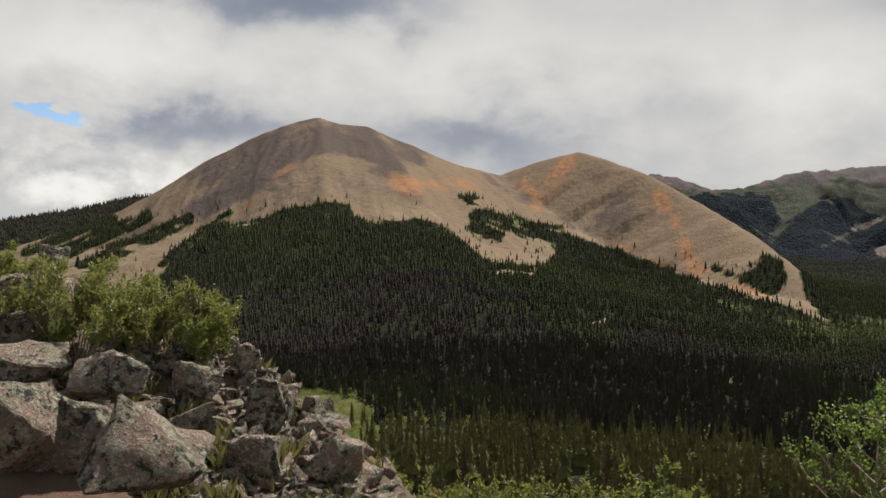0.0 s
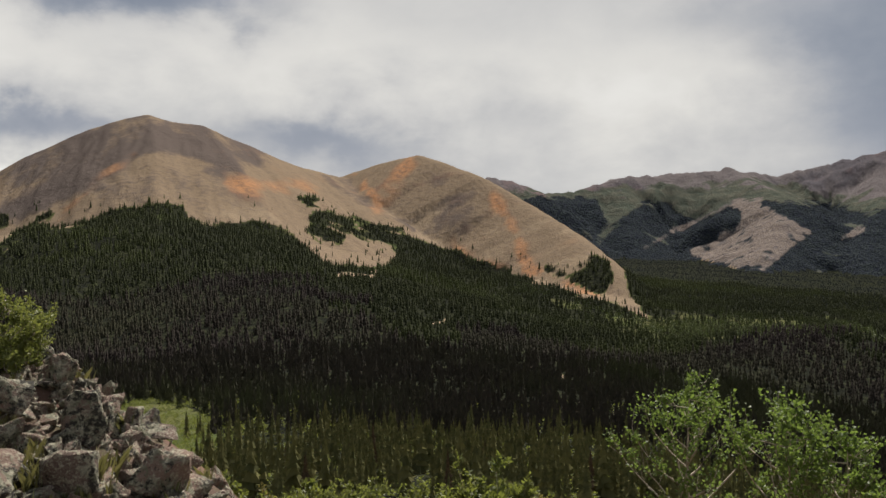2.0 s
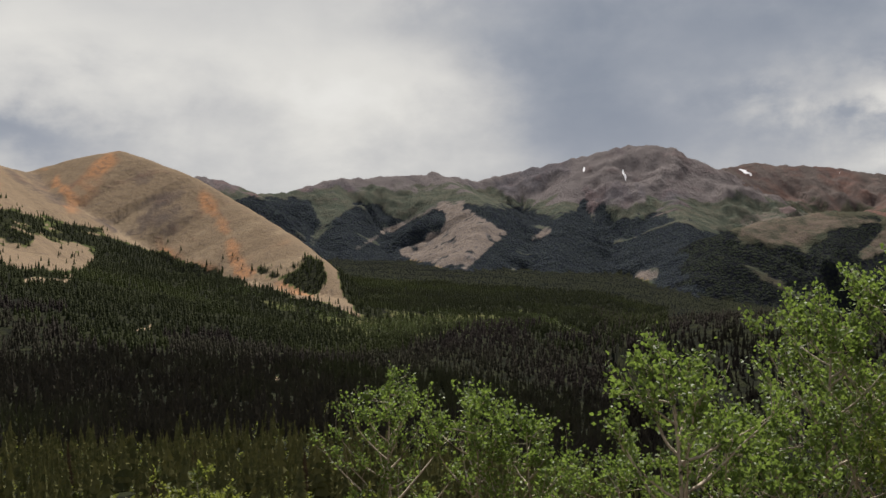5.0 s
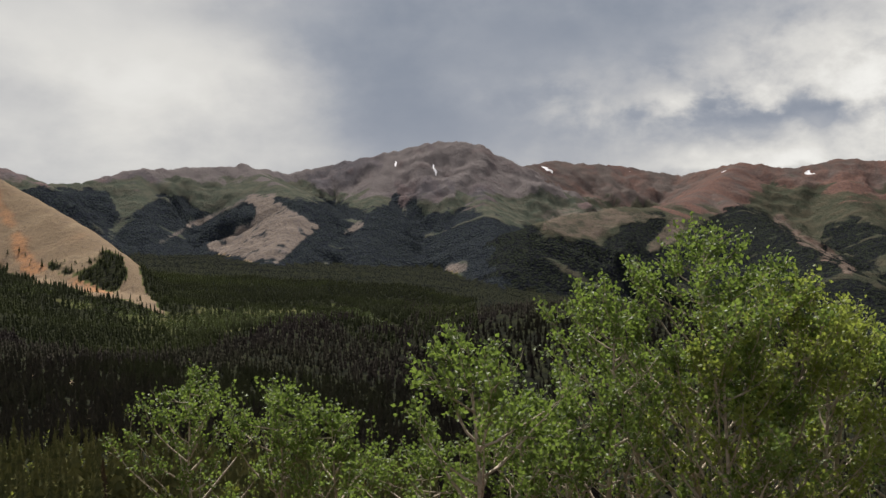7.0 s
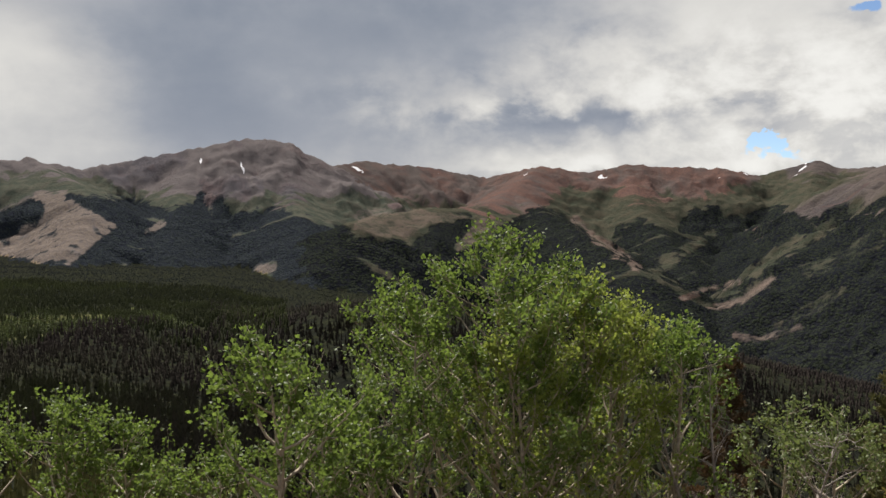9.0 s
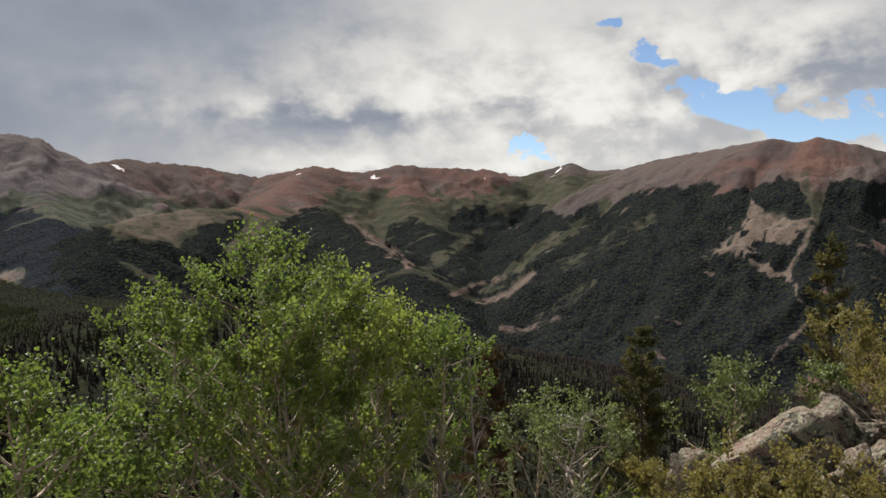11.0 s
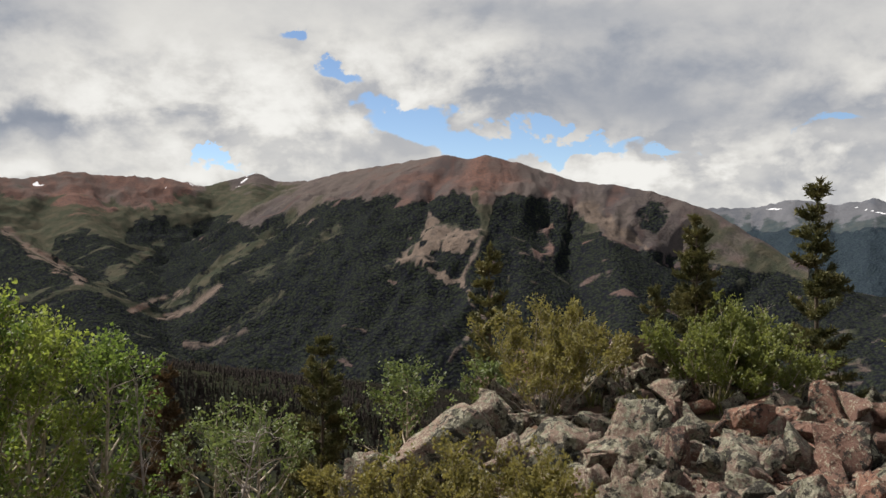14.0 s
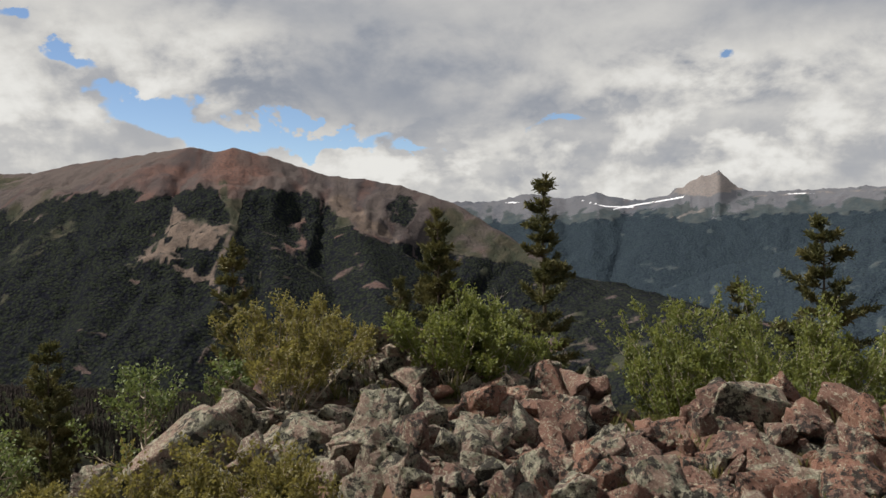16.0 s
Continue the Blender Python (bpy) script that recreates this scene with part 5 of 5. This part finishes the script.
def build_rocks():
    left = tagged(empty("rock_outcrop", 0, 0, 0), "outcrop of grey lichen-covered angular boulders and rubble on the knoll", "rocks")
    B, S, D = BLOCKS, SLABS, BOULDERS
    for row in LEFT_STONES_A + LEFT_STONES_B:
        kind, rest = (B, S, D)[row[0]], row[1:]
        set_stone(left, kind, *rest)
    rubble(left, (B, S, S), -34, -4, -2.4, 0.6, RIM_LEFT, 280, (0.09, 0.30), 3)
    upper = tagged(empty("rock_outcrop", 0, 0, 0), "stacked grey slabs and stones with pale lichen", "rocks")
    rubble(upper, (B, S, S), -33, -14, -3.0, -0.6, RIM_LEFT, 290, (0.10, 0.40), 4)
    low = tagged(empty("rubble_slope", 0, 0, 0), "slope of small grey lichen-covered stones below the outcrop", "rocks")
    rubble(low, (B, S), -18, -3, -2.0, 0.9, RIM_LEFT, 290, (0.07, 0.24), 5)
    edge = tagged(empty("rubble_slope", 0, 0, 0), "edge of heaped small grey stones above the steep slope", "rocks")
    rubble(edge, (B, S), -17, -4, -1.5, 0.5, RIM_LEFT, 290, (0.06, 0.26), 6)
    right = tagged(empty("rock_outcrop", 0, 0, 0), "jumbled outcrop of reddish and tan angular rocks along the edge", "rocks")
    RB, RS = RED_BLOCKS, RED_SLABS
    for row in RIGHT_STONES_A + RIGHT_STONES_B:
        kind, rest = (B, S, D, RB, RS)[row[0]], row[1:]
        set_stone(right, kind, *rest)
    rubble(right, (B, S, S), 93, 114, -2.9, 0.4, RIM_RIGHT, 295, (0.16, 0.50), 7)
    front = tagged(empty("rubble_slope", 0, 0, 0), "low bank of broken tan and red stones before the outcrop", "rocks")
    rubble(front, (RB, S, B), 93, 142, -4.4, -2.4, RIM_RIGHT, 295, (0.12, 0.42), 8)
    far = tagged(empty("rock_outcrop", 0, 0, 0), "heap of dark red broken rocks along the edge", "rocks")
    rubble(far, (RB, RS, RB, B), 110, 143, -2.9, 0.2, RIM_RIGHT, 295, (0.16, 0.46), 19)
    heap = tagged(empty("rock_outcrop", 0, 0, 0), "close heap of reddish angular blocks with pale lichen specks", "rocks")
    rubble(heap, (RB, RS, B), 106, 142, -3.2, -0.5, RIM_RIGHT, 295, (0.18, 0.44), 10)


# stones by kind (0 block, 1 slab, 2 boulder, 3 red block, 4 red slab), bearing, distance, height, width, height, tilt, depth, lean, shape
LEFT_STONES_A = [
    (0, -25.21, 6.70, -1.30, 0.55, 0.46, 6, 0.9, -10, 1),
    (0, -22.03, 6.80, -1.36, 0.44, 0.32, -8, 0.9, -12, 3),
    (1, -23.60, 6.80, -1.45, 0.55, 0.24, 5, 0.8, -8, 2),
    (0, -18.79, 6.11, -1.52, 0.74, 0.50, 28, 0.8, -18, 4),
    (1, -25.61, 7.70, -1.00, 0.80, 0.20, -8, 0.8, -12, 0),
    (1, -25.53, 8.50, -0.84, 0.75, 0.20, -14, 0.8, -8, 1),
    (1, -24.97, 9.20, -0.56, 0.8, 0.25, 8, 0.8, 0, 2),
    (0, -7.14, 6.73, -1.78, 0.44, 0.40, 4, 0.8, -8, 2),
]
LEFT_STONES_B = [
    (1, -15.57, 7.52, -1.17, 0.42, 0.13, 22, 0.7, -10, 3),
    (0, -15.82, 9.02, -0.85, 0.24, 0.32, 12, 0.9, 0, 3),
    (0, -11.44, 7.52, -1.45, 0.34, 0.36, -10, 0.8, -8, 5),
    (0, -12.87, 8.22, -1.25, 0.28, 0.28, 25, 0.8, 0, 0),
    (1, -20.80, 7.21, -1.08, 0.6, 0.22, 14, 0.9, -15, 4),
    (1, -12.11, 6.72, -1.62, 0.42, 0.16, 8, 0.9, -10, 2),
    (0, -24.09, 9.70, -0.37, 0.30, 0.28, 10, 0.8, 0, 4),
]
RIGHT_STONES_A = [
    (2, 105.02, 9.63, -1.41, 1.0, 0.62, 4, 0.9, -10, 0),
    (2, 93.64, 8.52, -1.78, 0.72, 0.40, -20, 0.8, -5, 1),
    (2, 90.09, 7.91, -1.91, 1.5, 0.40, -27, 0.55, -10, 1),
    (0, 86.21, 7.50, -2.04, 0.42, 0.36, -20, 0.8, -10, 2),
    (1, 100.93, 8.53, -1.89, 0.85, 0.26, -8, 0.9, -14, 1),
    (3, 115.95, 7.23, -1.82, 0.42, 0.66, -4, 0.8, -8, 4),
    (0, 112.39, 8.63, -1.64, 0.40, 0.36, 8, 0.8, 0, 2),
    (0, 114.79, 8.93, -1.52, 0.36, 0.30, 0, 0.8, 0, 5),
]
RIGHT_STONES_B = [
    (0, 117.69, 8.93, -1.63, 0.42, 0.40, 20, 0.8, 0, 3),
    (0, 110.87, 7.93, -1.91, 0.55, 0.34, 12, 0.8, -8, 1),
    (3, 119.80, 6.52, -1.83, 0.62, 0.52, -14, 0.8, -14, 1),
    (4, 126.08, 7.51, -1.51, 0.60, 0.26, 62, 0.7, -8, 2),
    (3, 125.54, 7.21, -1.67, 0.38, 0.34, 14, 0.8, 0, 2),
    (4, 128.87, 6.61, -1.78, 0.62, 0.26, 32, 0.7, -10, 0),
    (3, 132.26, 6.50, -1.75, 0.5, 0.42, -12, 0.8, -8, 5),
]
build_rocks()

# ---- aspens, saplings and spruces ----
LEAFY = "young aspen with small glossy green leaves and pale twigs"
aspen(26.62, 9.72, -1.66, 1.5, 1, LEAFY, 20)
aspen(32.29, 8.52, -1.55, 1.25, 2, LEAFY, 18)
aspen(36.35, 8.33, -1.82, 1.1, 3, LEAFY, 16)
aspen(45.27, 6.43, -0.81, 1.15, 4, LEAFY, 20)
aspen(53.24, 7.92, -0.61, 1.35, 5, LEAFY, 22)
aspen(59.10, 8.32, -0.01, 2.9, 6, "taller aspen with a broad glossy green crown and bare lower twigs", 50)
aspen(64.18, 8.11, -0.44, 1.5, 7, "young aspen with yellowish green leaves and pale twigs", 24, mat=M_YELLOW)
aspen(67.00, 8.20, -0.69, 1.4, 8, "young aspen with yellowish green leaves and pale twigs", 22, mat=M_YELLOW)
aspen(67.16, 8.73, -0.72, 1.4, 9, "young aspen with yellowish green leaves and pale twigs", 22, mat=M_YELLOW)
aspen(70.11, 8.93, -0.91, 1.2, 10, LEAFY, 18)
aspen(47.66, 6.90, -1.41, 1.3, 11, LEAFY, 18)
aspen(50.94, 7.13, -1.36, 1.2, 12, LEAFY, 18)
aspen(40.34, 7.73, -2.00, 1.3, 22, LEAFY, 18)
aspen(55.98, 8.92, -1.23, 1.4, 24, LEAFY, 20)
aspen(61.59, 7.51, -0.77, 1.4, 25, "young aspen with yellowish green leaves and pale twigs", 20, mat=M_YELLOW)
aspen(62.42, 7.93, -1.25, 1.4, 26, LEAFY, 20)
aspen(70.13, 8.50, -0.87, 1.2, 13, LEAFY, 18)
aspen(76.77, 9.33, -1.79, 1.5, 16, "thin aspen sapling with few leaves", 18, 0.040, 0.8, 0.6, M_SAPLING)
aspen(79.54, 8.72, -1.71, 1.3, 17, "thin aspen sapling with few leaves", 18, 0.040, 0.8, 0.6, M_SAPLING)
aspen(89.08, 10.33, -1.53, 1.15, 14, "small grey-green aspen sapling behind the rocks", 16, 0.042, 1.2, 0.1, M_SAPLING)
aspen(94.06, 10.93, -1.62, 0.8, 15, "small grey-green aspen sapling behind the rocks", 14, 0.042, 1.2, 0.1, M_SAPLING)
dead_sapling(73.59, 8.30, -1.28, 1.0, 1, "bare pale dead sapling among the aspens")
dead_sapling(78.92, 7.81, -1.68, 0.9, 2, "bare pale dead sapling among the aspens")
dead_sapling(73.07, 8.53, -1.36, 0.9, 3, "bare pale dead sapling among the aspens")
dead_sapling(111.91, 13.82, -0.86, 0.7, 4, "bare grey dead conifer sapling behind the rocks")
DARK = "dark green spruce with yellowish lit needle tufts"
spruce(94.65, 11.83, -0.19, 0.72, 1, "slender leaning spruce with a sparse top", 0.35)
spruce(107.84, 14.32, 0.27, 1.35, 2, DARK, 0.2, None, (0.26, -0.12, 0.95))
spruce(105.44, 13.83, -0.86, 1.0, 3, DARK, 0.2)
spruce(115.09, 13.31, 0.77, 1.15, 4, "tall narrow spruce with yellowish lit needle tufts", 0.25)
spruce(131.61, 12.30, 0.01, 1.35, 5, DARK, 0.2)
spruce(127.03, 15.31, -0.97, 0.7, 6, DARK, 0.2)
spruce(83.60, 13.32, -1.62, 1.25, 7, DARK, 0.15)
spruce(74.10, 12.31, -1.82, 0.9, 8, "small rusty brown dying spruce", 0.2, M_RUST)

# ---- shrubs ----
WILLOW = "bushy green mountain shrub with grey dead twigs at its foot"
GOLDEN = "yellowish green mountain shrub among the rocks"


def topped(az, r, tip, wide, seed, label, mat, stems, leaf):
    """A shrub whose top reaches this height."""
    return shrub(az, r, wide, 0, seed, label, mat, stems, leaf, 1.15, 5, False, tip)


shrub(-22.54, 8.60, 1.6, 0.92, 1, WILLOW, None, 34, 0.034, 1.0, 9)
shrub(-18.51, 8.51, 1.3, 0.78, 2, WILLOW, None, 28, 0.034, 1.0, 6)
shrub(-14.44, 8.32, 0.65, 0.52, 3, WILLOW, None, 14, 0.03)
shrub(-27.31, 10.79, 0.9, 0.6, 4, WILLOW, None, 18)
shrub(98.10, 8.93, 1.5, 1.12, 5, GOLDEN, M_GOLD, 46, 0.034, 1.0, 7)
shrub(108.80, 9.02, 1.1, 0.98, 6, WILLOW, None, 36, 0.036, 1.0, 8)
shrub(111.42, 9.22, 1.1, 0.86, 7, WILLOW, None, 36, 0.036)
topped(124.37, 8.72, -0.80, 1.35, 8, WILLOW, None, 44, 0.036)
topped(129.63, 8.71, -0.72, 1.5, 9, WILLOW, None, 50, 0.036)
topped(134.12, 9.10, -0.99, 0.9, 10, WILLOW, None, 16, 0.036)
topped(88.11, 6.53, -1.55, 1.15, 11, GOLDEN, M_GOLD, 28, 0.032)
topped(94.32, 6.53, -1.51, 1.15, 12, GOLDEN, M_GOLD, 28, 0.032)
topped(98.65, 6.33, -1.62, 0.6, 16, GOLDEN, M_GOLD, 18, 0.032)
shrub(85.44, 7.92, 0.7, 0.42, 13, GOLDEN, M_GOLD, 18, 0.032)
shrub(104.12, 8.33, 0.35, 0.28, 14, GOLDEN, M_GOLD, 10, 0.03, 1.0, 2)


def slope_brush():
    rnd = random.Random(21)
    for i in range(64):
        az = rnd.uniform(-9, 26)
        r = (12.5 if az < 2 else 8.8) + 16 * rnd.random() ** 1.4
        shrub(az, r, rnd.uniform(1.0, 1.9) * (0.7 + r / 45), rnd.uniform(0.7, 1.3) * (0.7 + r / 40), 100 + i, "loose green and yellowish brush on the steep slope", rnd.choice((None, M_BRUSH, M_BRUSH, M_GOLD)), 16, 0.06, 0.7, rnd.choice((0, 0, 3)), True)
    for i in range(16):
        az, r = rnd.uniform(70, 92), rnd.uniform(9.5, 16)
        shrub(az, r, rnd.uniform(1.0, 1.7), rnd.uniform(0.8, 1.3), 200 + i, "loose green and yellowish brush on the steep slope", rnd.choice((None, M_BRUSH, M_GOLD)), 16, 0.06, 0.7, 3, True)


slope_brush()

# ---- valley spruces ----


def valley_spruces():
    rnd = random.Random(31)
    kinds = []
    for i in range(5):
        v, f = [], []
        tiers, sides = 20, 8
        for t in range(tiers):
            z0, rad = 0.06 + 0.86 * t / tiers, 0.088 * (1 - t / (tiers + 0.4)) ** 0.8 * rnd.uniform(0.75, 1.2)
            b = len(v)
            v.append((0, 0, z0 + 0.09))
            for s in range(sides):
                a = 2 * math.pi * (s + 0.5 * (t % 2)) / sides
                q = rad * (1.3 if s % 2 else 0.45) * rnd.uniform(0.6, 1.25)
                v.append((q * math.cos(a), q * math.sin(a), z0 + rnd.uniform(-0.025, 0.015)))
            f += [(b, b + 1 + s, b + 1 + (s + 1) % sides) for s in range(sides)]
        crown = mesh_from("crown", np.array(v), np.array(f), [(M_OLIVE, M_OLIVE, M_OLIVE, M_OLIVE, M_RUST)[i]], False)
        stem = Shape()
        stem.tube([Vector((0, 0, -0.03)), Vector((0, 0, 0.5)), Vector((0, 0, 0.98))], 0.012, 0.002, 5)
        trunk = stem.mesh("trunk", M_DARK_BARK)
        kinds.append((trunk, crown))
    for i in range(290):
        az, r = rnd.uniform(-11, 40), 105 + 190 * rnd.random()
        x, y = polar(az, r)
        z = float(terrain(np.array([x]), np.array([y]))[0][0])
        k = rnd.choice((0, 0, 1, 1, 2, 2, 3, 3, 4)) if i % 3 else rnd.randint(0, 3)
        tree = tagged(empty("spruce_tree", float(x), float(y), z), "tall narrow rusty brown dying spruce in the valley" if k == 4 else "tall narrow olive green spruce in the valley", "tree", "valley spruces")
        tree.rotation_euler = (0, 0, rnd.uniform(0, 6))
        s = rnd.uniform(6.0, 10.5)
        tree.scale = (s * rnd.uniform(1.1, 1.5), s * rnd.uniform(1.1, 1.5), s)
        part("trunk", kinds[k][0], tree)
        part("crown", kinds[k][1], tree)


valley_spruces()


def brush(name, label, az0, az1, r0, r1, count, seed, leaves, leaf, low, high, thin_out, mat=M_BRUSH):
    x, y, g = scatter(az0, az1, r0, r1, count, seed)
    r, az = np.hypot(x, y), np.degrees(np.arctan2(x, y))
    if thin_out == "glade":
        h, who, streak = terrain(x, y)
        f = cover_of(x, y, h, who, streak)
        el = np.degrees(np.arctan2(h, r))
        glade = blob(az, el, 29, -6.6, 6, 0.8) + 0.8 * blob(az, el + 0.28 * (az - 20), 20, -5.6, 5, 0.45) + 0.8 * strip(az, el, 0.25, (35.3, -5.8), (37.5, -6.7), (39.1, -7.4)) + 0.6 * fbm(x / 90, y / 90, 3)
        keep = (f[0] > 0.2) & (g.uniform(0, 1, len(x)) < 0.75 * step(0.3, 0.9, glade))
        x, y = x[keep], y[keep]
    elif thin_out:
        keep = g.uniform(0, 1, len(x)) < np.clip(blob(az, r, -8.5, 300, 4.5, 110) + 0.45 * blob(az, r, 12, 250, 6, 45), np.interp(az, [-6, 4], [0.25, 0.14]), 0.8)
        x, y = x[keep], y[keep]
    z = terrain(x, y)[0]
    size = g.uniform(low, high, len(x))
    d = g.normal(size=(len(x), leaves, 3))
    d /= np.linalg.norm(d, axis=2)[:, :, None]
    pos = np.stack([x, y, z + 0.45 * size], 1)[:, None, :] + d * (size[:, None] * g.uniform(0.3, 0.65, (len(x), leaves)))[:, :, None] * np.array([1, 1, 0.85])
    me = leaves_mesh(name, pos.reshape(-1, 3), leaf, g, mat, 0.8, d.reshape(-1, 3))
    tagged(new(name, me), label, "bushes", "", "stuff")


brush("brush_thicket", "light green aspen brush and shrubs on the valley side", -16, 46, 75, 420, 13000, 41, 36, 0.5, 1.2, 3.2, True)
brush("aspen_grove", "light green aspen groves in glades of the forest", 8, 42, 620, 1350, 9000, 43, 30, 1.3, 4.0, 8.0, "glade", M_GROVE)
brush("slope_thicket", "green and yellowish brush on the steep slope below the knoll", -14, 48, 24, 80, 1100, 42, 190, 0.14, 0.8, 2.0, False)


def grass_tufts():
    g = np.random.default_rng(51)
    spots = [(*q, 80, 0.24) for q in TUFTS]
    for rim, a0, a1, n in ((RIM_LEFT, -32, -4, 130), (RIM_RIGHT, 90, 140, 110)):
        for _ in range(n):
            az = g.uniform(a0, a1)
            spots.append((az, float(np.interp(az, [p[0] for p in rim], [p[1] for p in rim])) + g.uniform(-3.4, 0.6), 34, 0.15))
    co, faces = [], []
    for az, r, blades, tall in spots:
        x, y, z = place(az, r, 0.01)
        for _ in range(blades):
            a, out = g.uniform(0, 6.28), g.uniform(0.1, 0.6)
            bx, by = x + g.normal(0, 0.05), y + g.normal(0, 0.05)
            h = tall * g.uniform(0.6, 1.3)
            w = 0.004
            dx, dy = math.cos(a) * out * h, math.sin(a) * out * h
            b = len(co)
            px, py = -math.sin(a) * w, math.cos(a) * w
            co += [(bx - px, by - py, z), (bx + px, by + py, z), (bx + dx * 0.4 + px, by + dy * 0.4 + py, z + h * 0.65), (bx + dx, by + dy, z + h)]
            faces.append((b, b + 1, b + 2, b + 3))
    me = mesh_from("grass_tufts", np.array(co), np.array(faces), [M_GRASS], False)
    tagged(new("grass_tufts", me), "tufts of green and straw-coloured mountain grass between the rocks", "grass", "", "stuff")


TUFTS = [-20.82, 5.71, -25.48, 5.60, -13.81, 6.22, -15.61, 7.92, -16.26, 7.32, -10.71, 6.82, 120.98, 7.72, 121.72, 8.12, 100.96, 6.33]
TUFTS = [TUFTS[i:i + 2] for i in range(0, len(TUFTS), 2)]
grass_tufts()
